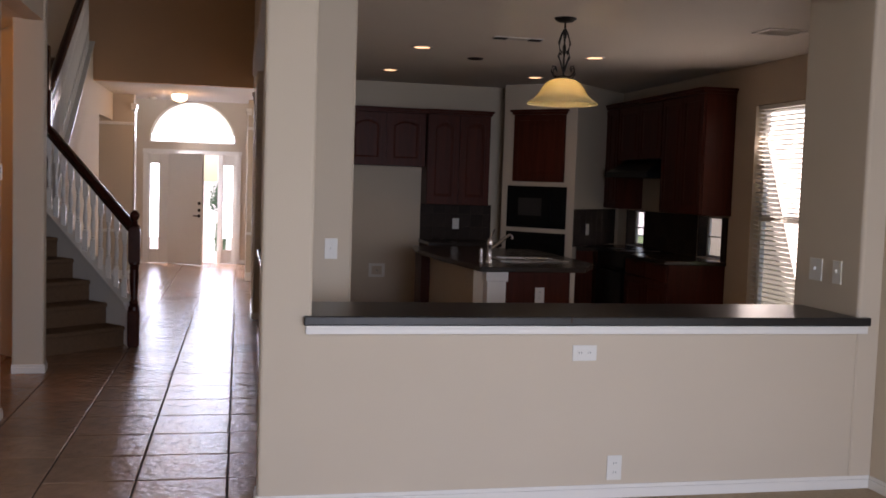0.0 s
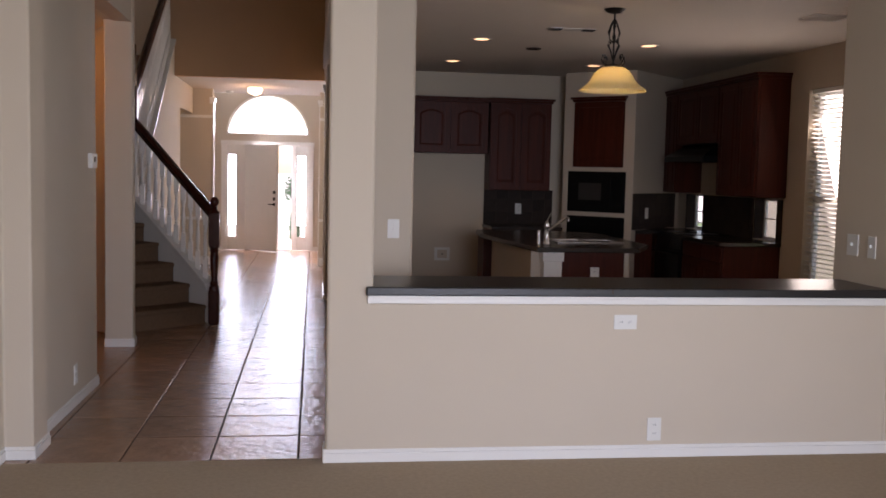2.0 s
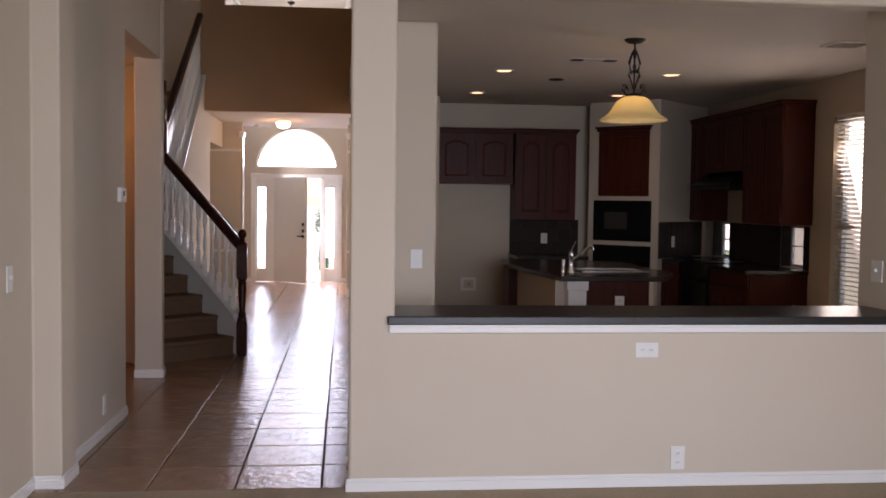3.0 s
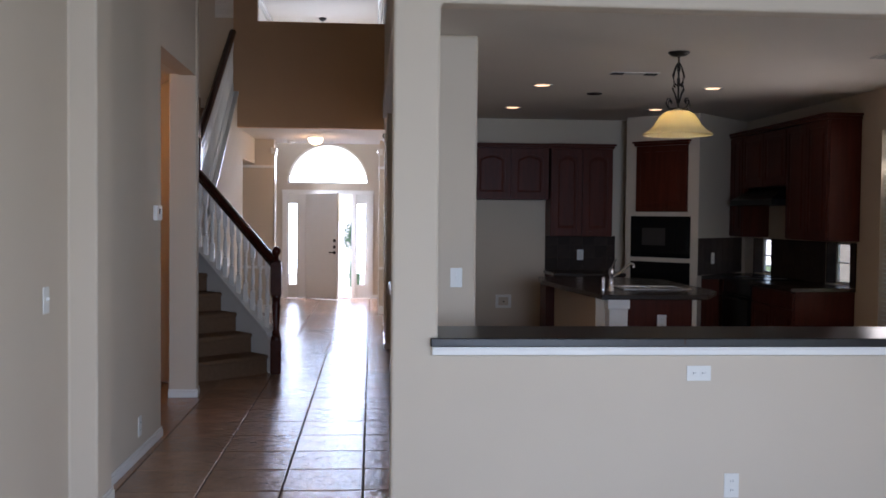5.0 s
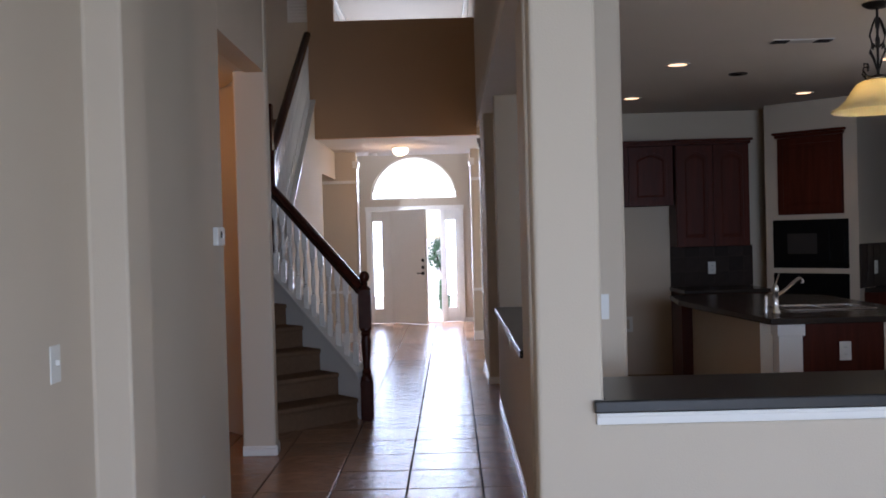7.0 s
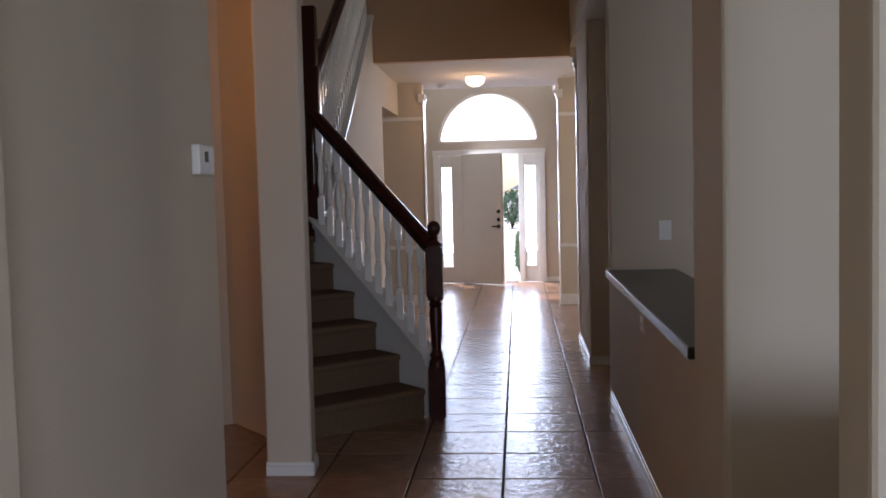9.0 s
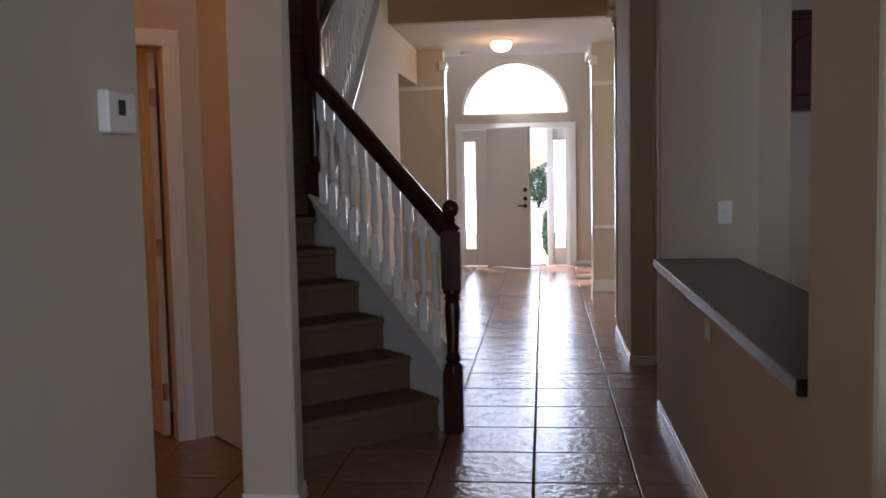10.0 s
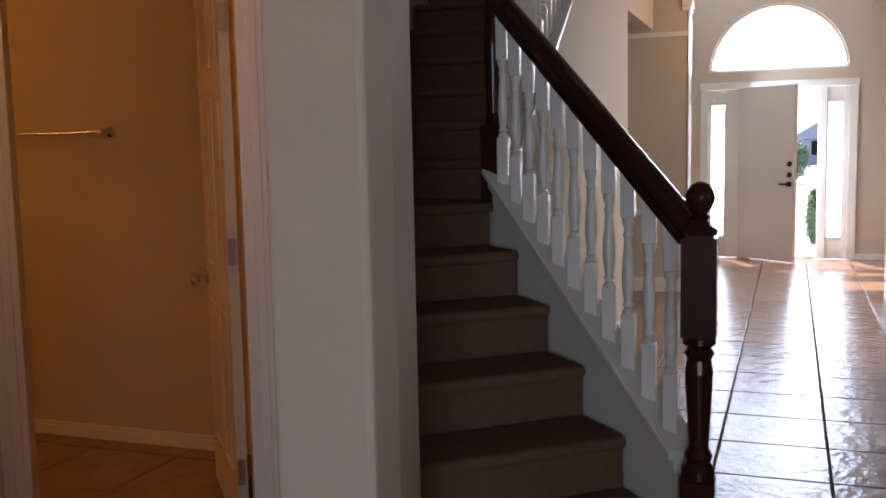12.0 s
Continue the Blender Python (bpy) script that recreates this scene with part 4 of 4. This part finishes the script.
def pendant():
    c = (2.08, 1.88)
    p = empty("pendant_lamp", "lit amber glass pendant on scrolled black iron", "pendant lamp", m=pose(c[0], c[1], KC))
    part("canopy", lathe(B(), [(0.01, -0.03), (0.05, -0.025), (0.075, -0.008), (0.078, 0.0)], seg=24), BLACKMETAL, p, smooth=True)
    part("rod", tube(B(), [(0, 0, -0.02), (0, 0, -0.40)], 0.007), BLACKMETAL, p, "black iron rod")
    bm = B()
    for i in range(4):
        z = -0.05 - 0.045 * i
        tube(bm, [(0.012 * math.cos(a) * (1 if i % 2 else 0.3), 0.012 * math.cos(a) * (0.3 if i % 2 else 1), z - 0.02 + 0.028 * math.sin(a)) for a in [2 * math.pi * k / 12 for k in range(13)]], 0.003, 6)
    part("chain", bm, BLACKMETAL, p, "black iron chain")
    for a in range(4):
        t = a * math.pi / 2 + 0.4
        bm = tube(B(), [(r * math.cos(t), r * math.sin(t), z) for r, z in ((0.006, -0.24), (0.04, -0.22), (0.055, -0.17), (0.03, -0.11), (0.012, -0.08))], 0.005, 8)
        part("cage_bar", bm, BLACKMETAL, p)
        spiral = [(0.008, -0.36), (0.03, -0.30), (0.055, -0.26), (0.045, -0.235), (0.03, -0.245)]
        part("scroll", tube(B(), [(r * math.cos(t), r * math.sin(t), z) for r, z in spiral], 0.005, 8), BLACKMETAL, p)
        curl = [(0.01, -0.40), (0.04, -0.405), (0.085, -0.40), (0.11, -0.37), (0.10, -0.335), (0.075, -0.335), (0.068, -0.36)]
        part("scroll", tube(B(), [(r * math.cos(t), r * math.sin(t), z) for r, z in curl], 0.0055, 8), BLACKMETAL, p)
    prof = [(0.05, -0.415), (0.085, -0.422), (0.115, -0.44), (0.142, -0.475), (0.168, -0.52), (0.205, -0.556), (0.24, -0.575), (0.247, -0.586)]
    bm = B()
    rings = []
    for r, z in prof + [(r - 0.005, z - 0.003) for r, z in prof[::-1]]:
        rings.append([bm.verts.new((r * math.cos(2 * math.pi * i / 40), r * math.sin(2 * math.pi * i / 40), z)) for i in range(40)])
    for a, b in zip(rings, rings[1:]):
        for i in range(40):
            bm.faces.new((a[i], a[(i + 1) % 40], b[(i + 1) % 40], b[i]))
    part("shade", bm, AMBER, p, "amber alabaster glass bell shade", smooth=True)
    part("cap", lathe(B(), [(0.055, -0.41), (0.05, -0.40), (0.02, -0.39)], seg=20), BLACKMETAL, p)
    part("bulb", lathe(B(), [(0.012, -0.43), (0.02, -0.45), (0.032, -0.49), (0.028, -0.515), (0.005, -0.527)], seg=16), BULB, p, "glowing bulb", smooth=True)
    bulb_lamp("pendant_light", (c[0], c[1], KC - 0.50), 6.5, (1.0, 0.86, 0.58), 0.035)


pendant()


def downlight(x, y, lit):
    d = empty("downlight", "recessed ceiling downlight, lit warm" if lit else "recessed ceiling downlight, unlit", "ceiling light", "kitchen downlights", pose(x, y, KC))
    bm = B()
    rings = [[bm.verts.new((r * math.cos(2 * math.pi * i / 24), r * math.sin(2 * math.pi * i / 24), z)) for i in range(24)] for r, z in ((0.095, -0.001), (0.092, -0.007), (0.072, -0.007), (0.068, -0.0015))]
    for a, b in zip(rings, rings[1:]):
        for i in range(24):
            bm.faces.new((a[i], a[(i + 1) % 24], b[(i + 1) % 24], b[i]))
    part("trim_ring", bm, TRIM if lit else BLACKMETAL, d, smooth=True)
    part("lens", lathe(B(), [(0.068, -0.0025), (0.066, -0.001)], seg=24), CANLIT if lit else BLACK, d)
    if lit:
        spot_lamp("downlight_lamp", (x, y, KC - 0.02), 1.4, WARM)


for x, y in ((1.415, 3.68), (1.41, 5.45), (2.975, 3.67), (2.965, 5.4)):
    downlight(x, y, True)


def small_vent(x, y, w, d, label, z=KC, dark=False):
    v = empty("ceiling_vent", label, "vent", "ceiling vents", pose(x, y, z))
    bm = B()
    for a, b, c, e in ((-w / 2, w / 2, -d / 2, -d / 2 + 0.02), (-w / 2, w / 2, d / 2 - 0.02, d / 2), (-w / 2, -w / 2 + 0.02, -d / 2 + 0.02, d / 2 - 0.02), (w / 2 - 0.02, w / 2, -d / 2 + 0.02, d / 2 - 0.02)):
        box(bm, a, b, c, e, -0.01, 0)
    part("frame", bm, BLACKMETAL if dark else TRIM, v)
    part("backing", box(B(), -w / 2 + 0.02, w / 2 - 0.02, -d / 2 + 0.02, d / 2 - 0.02, -0.003, -0.001), BLACK, v)
    k = max(2, int((d - 0.04) / 0.025))
    for i in range(k):
        y0 = -d / 2 + 0.02 + (d - 0.04) * (i + 0.5) / k
        part("slat", box(B(), -w / 2 + 0.02, w / 2 - 0.02, -0.001, 0.001, -0.009, 0.003), BLACKMETAL if dark else TRIM, v, m=pose(0, y0, -0.001, 35, 0, 0))


small_vent(3.66, 1.80, 0.30, 0.24, "white louvred ceiling air vent")
cv = empty("ceiling_register", "white ceiling register with dark slots at both ends", "vent", "ceiling vents", pose(2.035, 2.89, KC))
part("plate", box(B(), -0.20, 0.20, -0.06, 0.06, -0.006, 0), TRIM, cv, bevel=0.002)
for x in (-0.14, 0.14):
    part("slot", box(B(), x - 0.05, x + 0.05, -0.05, 0.05, -0.0085, -0.006), BLACK, cv, "dark louvred slot")
    for i in range(3):
        part("louvre", box(B(), x - 0.05, x + 0.05, -0.004, 0.004, -0.012, -0.009), BLACKMETAL, cv, m=pose(0, -0.03 + 0.03 * i, 0))
# this dark round fitting is an unlit can light
for x, y in ((2.009, 4.19),):
    d = empty("unlit_can", "small dark round unlit can light set in the ceiling", "ceiling fitting", "", pose(x, y, KC))
    part("ring", lathe(B(), [(0.075, 0), (0.072, -0.008), (0.06, -0.010)], seg=20), BLACKMETAL, d, smooth=True)
    part("grille", lathe(B(), [(0.06, -0.0105), (0.03, -0.014), (0.005, -0.015)], seg=20), BLACK, d, smooth=True)

# entry ceiling lamp
el = empty("ceiling_lamp", "lit flush ceiling lamp with a frosted bowl", "ceiling light", m=pose(-0.95, 9.75, HC))
part("base", lathe(B(), [(0.11, 0), (0.11, -0.012), (0.10, -0.02)], seg=24), STEEL, el, smooth=True)
part("bowl", lathe(B(), [(0.10, -0.02), (0.115, -0.04), (0.095, -0.09), (0.05, -0.115), (0.01, -0.122)], seg=24), glow_shader("lit_frosted_glass", (1.0, 0.80, 0.55), 2.2), el, "glowing frosted bowl", smooth=True)
bulb_lamp("entry_lamp", (-0.95, 9.75, HC - 0.24), 3.5, WARM, 0.08)
sd = empty("smoke_detector", "white round smoke detector on the entry ceiling", "smoke detector", m=pose(-1.4, 10.7, HC))
part("body", lathe(B(), [(0.06, 0), (0.06, -0.02), (0.045, -0.032), (0.01, -0.035)], seg=20), PLASTIC, sd, smooth=True)

# loft chandelier chain
ch = empty("chandelier_chain", "thin dark chandelier chain hanging in the loft", "chain", m=pose(-0.98, 12.2, EC))
part("links", tube(B(), [(0, 0, -0.02), (0, 0, -2.06)], 0.008), BLACKMETAL, ch)
part("canopy", lathe(B(), [(0.015, -0.05), (0.06, -0.03), (0.07, 0)], seg=20), BLACKMETAL, ch, smooth=True)
part("finial", lathe(B(), [(0.006, -2.10), (0.02, -2.085), (0.026, -2.06), (0.012, -2.035), (0.018, -2.02), (0.008, -2.0)], seg=14), BLACKMETAL, ch, smooth=True)

# powder room
tb = empty("towel_bar", "chrome towel bar on the powder room wall", "towel bar", m=pose(-3.69, 5.22, 1.455))
part("bar", tube(B(), [(-0.62, -0.06, 0), (0, -0.06, 0)], 0.008), STEEL, tb, smooth=True)
for x in (-0.62, 0):
    part("bracket", lathe(B(), [(0.024, 0), (0.024, 0.008), (0.012, 0.016), (0.010, 0.055), (0.016, 0.065), (0.012, 0.075)], seg=16), STEEL, tb, m=pose(x, 0, 0, 90, 0, 0), smooth=True)
vl = empty("vanity_light", "warm vanity light on the powder room wall", "wall lamp", m=pose(-5.5, 3.6, 2.05))
part("globe", lathe(B(), [(0.01, -0.06), (0.05, -0.03), (0.06, 0), (0.05, 0.03), (0.01, 0.06)], (0.09, 0, 0), 16), BULB, vl, smooth=True)
part("mount", box(B(), 0, 0.03, -0.15, 0.15, -0.04, 0.04), STEEL, vl)
bulb_lamp("powder_lamp", (-5.2, 3.6, 2.05), 7.2, (1.0, 0.39, 0.04), 0.08)

vs = empty("ceiling_lamp", "lit flush ceiling lamp of the vestibule", "ceiling light", m=pose(-2.55, 3.15, 2.71))
part("base", lathe(B(), [(0.11, 0), (0.11, -0.02), (0.10, -0.03)], seg=24), STEEL, vs, smooth=True)
part("bowl", lathe(B(), [(0.10, -0.03), (0.10, -0.045), (0.07, -0.085), (0.01, -0.10)], seg=24), BULB, vs, "glowing frosted bowl", smooth=True)
bulb_lamp("vestibule_lamp", (-2.55, 3.15, 2.55), 3.6, (1.0, 0.40, 0.07), 0.06)

# ---- plates, switches and the thermostat ----


def plate(name, label, w, h, m, kind):
    """A wall plate in its own plane: x right, z up, y into the wall."""
    p = empty(name, label, "wall plate", "wall plates", m)
    cover = part("cover", box(B(), -w / 2, w / 2, -0.006, 0, -h / 2, h / 2), PLASTIC, p, bevel=0.002)
    for s_ in (-1, 1):
        at = (s_ * 0.042, 0) if w > h else (0, s_ * 0.042)
        part("screw", lathe(B(), [(0.004, 0), (0.0035, 0.0012)], seg=8), PLASTIC, cover, "small screw", m=pose(at[0], -0.006, at[1], 90, 0, 0))
    wide = w > h
    if kind == "outlet":
        for s_ in (-1, 1):
            cx, cz = (s_ * 0.024, 0) if wide else (0, s_ * 0.024)
            part("socket", box(B(), cx - 0.016, cx + 0.016, -0.0085, -0.006, cz - 0.014, cz + 0.014), PLASTIC, p, bevel=0.001)
            for a in (-0.006, 0.006):
                part("slot", box(B(), cx + a - 0.0012, cx + a + 0.0012, -0.009, -0.0084, cz - 0.003, cz + 0.006), BLACK, p)
    elif kind == "switch":
        k = max(1, round(w / 0.06) - 0 if wide else 1)
        for i in range(k):
            cx = (i - (k - 1) / 2) * 0.046
            part("toggle", box(B(), cx - 0.005, cx + 0.005, -0.02, -0.006, -0.004, 0.014), PLASTIC, p, bevel=0.001)
    return p


S, L = 0.079, 0.127
plate("outlet", "white outlet plate on the corner backsplash", S, L, pose(3.80, 5.872, 1.10, 0, 0, 45), "outlet")
plate("outlet", "white outlet plate mounted sideways under the bar", L, S, pose(1.61, 0, 0.745), "outlet")
plate("outlet", "white outlet plate low on the half wall", S, L, pose(1.795, 0, 0.155), "outlet")
plate("light_switch", "white toggle switch plate on the pillar", S, L, pose(0.465, 1.42, 1.145), "switch")
plate("light_switch", "white switch plate over the bar ledge", S, L, pose(0.47, 4.98, 1.13), "switch")
plate("light_switch", "white two-gang switch plate beside the bar", 0.12, L, pose(3.14, 0.40, 1.15, 0, 0, -90), "switch")
plate("light_switch", "white switch plate beside the bar", S, L, pose(3.14, 0.20, 1.15, 0, 0, -90), "switch")
plate("light_switch", "white toggle switch plate on the living room wall", S, L, pose(-1.625, -0.2, 1.13, 0, 0, 90), "switch")
plate("outlet", "white outlet plate under the hall bar ledge", L, S * 0.95, pose(0.115, 3.37, 0.746, 0, 0, -90), "outlet")
plate("outlet", "white outlet plate on the island panel", S, L, pose(2.36, 3.085, 0.67), "outlet")
plate("outlet", "white outlet plate on the dark backsplash", S, L, pose(2.43, 6.636, 1.10), "outlet")
plate("outlet", "white outlet low on the hall wall", S, L, pose(-1.546, 1.3, 0.2, 0, 0, 90), "outlet")
wbx = empty("water_box", "white recessed ice maker box in the alcove wall", "utility box", m=pose(1.5, 6.65, 0.53))
bm = B()
for a, b, c, d in ((-0.095, 0.095, -0.08, -0.05), (-0.095, 0.095, 0.05, 0.08), (-0.095, -0.06, -0.05, 0.05), (0.06, 0.095, -0.05, 0.05)):
    box(bm, a, b, -0.008, 0, c, d)
part("frame", bm, PLASTIC, wbx)
part("recess", box(B(), -0.06, 0.06, -0.003, -0.001, -0.05, 0.05), WALL, wbx, "recessed back")
part("valve", lathe(B(), [(0.014, 0), (0.014, 0.02), (0.008, 0.03)], seg=12), STEEL, wbx, m=pose(0, -0.003, 0, 90, 0, 0))
th = empty("thermostat", "white wall thermostat with a small dark display", "thermostat", m=pose(-1.542, 1.735, 1.55, 0, 0, 90))
part("case", box(B(), -0.075, 0.075, -0.03, 0, -0.05, 0.05), PLASTIC, th, bevel=0.006)
part("display", box(B(), -0.025, 0.012, -0.0315, -0.030, -0.008, 0.028), BLACK, th, "dark display")
for i in range(3):
    part("button", box(B(), 0.03 + 0.015 * i, 0.04 + 0.015 * i, -0.032, -0.030, -0.005, 0.008), PLASTIC, th)
vt = empty("wall_vent", "white louvred return air grille high on the wall", "vent", m=pose(-2.30, 9.896, 4.72))
part("frame", box(B(), -0.17, 0.17, -0.01, 0, -0.22, 0.22), TRIM, vt)
for i in range(9):
    part("slat", box(B(), -0.15, 0.15, -0.018, -0.016, -0.018, 0.018), TRIM, vt, m=pose(0, 0, -0.18 + i * 0.045, 30, 0, 0))

# ---- utility recess door ----
ud = empty("door_3", "white panelled utility door in its casing", "door", m=pose(0.30, 6.43, 0))
ud["kind"] = "structure"
part("leaf", panel_door(0.44, 2.03, 0.02, []), TRIM, ud)
part("casing", box(B(), -0.075, 0.0, -0.02, 0.02, 0, 2.06), TRIM, ud, bevel=0.004)
part("casing", box(B(), 0.44, 0.51, -0.02, 0.02, 0, 2.06), TRIM, ud, bevel=0.004)

# ---- outside ----
structure("porch", box(B(), -4.0, 3.0, FY + 0.15, FY + 3.2, -0.15, -0.03), CONCRETE, "pale concrete porch slab")
# pale sheets put the overexposed white of the ground into its colour
structure("pavement", box(B(), -6.0, 4.0, FY + 3.2, FY + 16, -0.15, -0.05), CONCRETE, "pale concrete sheet for the overexposed ground past the porch")
structure("wall_garden", box(B(), 7.2, 7.4, 1.5, 12.0, -0.15, 2.6), BRICK, "red brick wall of the neighbouring house")
# runs far out so no green lawn breaks the blown-out white
structure("road", box(B(), -60, 60, FY + 16, FY + 280, -0.15, -0.1), CONCRETE, "pale concrete sheet for the overexposed ground farther off")


def shrub(name, label, x, y, r, h, seed):
    rnd = random.Random(seed)
    t = empty(name, label, "shrub", m=pose(x, y, -0.15))
    bm = B()
    for k in range(7):
        a = rnd.uniform(0, 6.28)
        tube(bm, [(0, 0, 0), (0.3 * r * math.cos(a), 0.3 * r * math.sin(a), h * 0.4), (0.7 * r * math.cos(a), 0.7 * r * math.sin(a), h * rnd.uniform(0.6, 0.9))], 0.018, 6)
    part("trunk", bm, DARKWOOD, t)
    bm = B()
    for k in range(1500):
        a, u, w_ = rnd.uniform(0, 6.28), rnd.uniform(-1, 1), rnd.uniform(0.55, 1.0)
        q = math.sqrt(1 - u * u) * w_ * (0.85 + 0.2 * math.sin(3 * a + seed))
        c = Vector((r * q * math.cos(a), r * q * math.sin(a), h * (0.55 + 0.45 * u * w_)))
        e = Euler((rnd.uniform(0, 6.28), rnd.uniform(0, 6.28), rnd.uniform(0, 6.28))).to_matrix()
        s_ = rnd.uniform(0.04, 0.08)
        bm.faces.new([bm.verts.new(c + e @ Vector(p) * s_) for p in ((-0.5, 0, 0), (0, -0.9, 0.1), (0.5, 0, 0), (0, 0.9, 0.1))])
    part("crown", bm, LEAF, t, "dense green leaves")


shrub("shrub", "round green shrub across the front walk", -0.72, FY + 22.0, 0.62, 1.55, 3)
shrub("shrub", "low green shrub beside the porch", -0.44, FY + 2.0, 0.09, 0.85, 5)

# house across the street
fh = empty("house", "distant house with a slate-blue gabled roof across the street", "house", m=pose(3.2, FY + 46, -0.15))
part("wall", box(B(), -3.4, 4.0, 0, 5.0, 0, 1.6), SHINGLE, fh, "grey-blue front wall")
bm = B()
for y0, y1 in ((-0.4, 5.4),):
    tri = [(-4.1, 1.5), (4.7, 1.5), (0.3, 4.2)]
    a = [bm.verts.new((x, y0, z)) for x, z in tri]
    b = [bm.verts.new((x, y1, z)) for x, z in tri]
    bm.faces.new(a)
    bm.faces.new(b[::-1])
    for i in range(3):
        bm.faces.new((a[i], b[i], b[(i + 1) % 3], a[(i + 1) % 3]))
part("roof", bm, SHINGLE, fh, "slate-blue shingle roof")
for x in (-2.9, -1.2):
    part("window", box(B(), x, x + 0.8, -0.03, 0.02, 0.6, 1.4), BLACK, fh, "dark window")


# ---- backsplash tiles ----


def backsplash(name, label, m, w, h, skip=()):
    base = tagged(new(name, mesh(name, box(B(), 0, w, 0.006, 0.012, 0, h), GROUT)), label, "backsplash", kind="structure")
    base.matrix_basis = m
    size = 0.152
    cols, rows = int(math.ceil(w / size)), int(math.ceil(h / size))
    cache = {}
    for i in range(cols):
        for j in range(rows):
            x0, z0 = i * size, j * size
            x1, z1 = min(w, x0 + size), min(h, z0 + size)
            if any(a < (x0 + x1) / 2 < b and c < (z0 + z1) / 2 < d for a, b, c, d in skip):
                continue
            k = (round(x1 - x0, 3), round(z1 - z0, 3))
            if k not in cache:
                bm = box(B(), 0.003, k[0] - 0.002, 0, 0.008, 0.003, k[1] - 0.002)
                cache[k] = mesh("tile", bm, SLATE)
            ob = new("tile", cache[k])
            ob.parent = base
            ob.location = (x0, 0, z0)
    return base


backsplash("backsplash_corner", "dark slate tile backsplash in the corner", pose(3.556, 5.634, 0.912, 0, 0, 45), 1.15, 0.42)
backsplash("backsplash_back", "dark slate tile backsplash", pose(2.0, 6.636, 0.912), 0.86, 0.42)
for y1, y0 in ((6.25, 6.262), (5.755, 4.455), (3.945, 3.84)):
    backsplash("backsplash_right", "dark slate tile backsplash beside the windows", pose(RX - 0.014, max(y0, y1), 0.912, 0, 0, -90), abs(y1 - y0), 0.42)
for y0, y1, z0, z1 in holes[1:]:
    backsplash("backsplash_reveal", "slate tiled window reveal", pose(RX, y1 - 0.013, z0, 0, 0, 0), 0.1, z1 - z0)

# ---- floor tiles ----
PITCH, TX, TY = 0.457, -0.128, 0.07


def floor_tiles():
    g = 0.004
    cache = {}
    stuff = B()
    for i in range(-9, 12):
        for j in range(0, 29):
            x0, x1 = TX + PITCH * i, TX + PITCH * (i + 1)
            y0, y1 = TY + PITCH * j, TY + PITCH * (j + 1)
            y1 = min(y1, FY - 0.005)
            hall = -2.6 < (x0 + x1) / 2 < 0.2 or (x1 < -1.3 and x0 > -4.3 and 2.2 < y0 < 5.0)
            if hall:
                k = (round(x1 - x0, 3), round(y1 - y0, 3))
                if k not in cache:
                    bm = box(B(), g, k[0] - g, g, k[1] - g, -0.012, 0.0)
                    cache[k] = mesh("tile", bm, TILE, bevel=0.004)
                ob = new("tile", cache[k])
                ob.parent = floor_tiled
                ob.location = (x0, y0, 0)
            else:
                box(stuff, x0 + g, x1 - g, y0 + g, y1 - g, -0.011, 0.0)
    ob = tagged(new("floor_tiling", mesh("floor_tiling", stuff, TILE)), "glazed brown floor tiles", "tiles", kind="stuff")
    

floor_tiles()
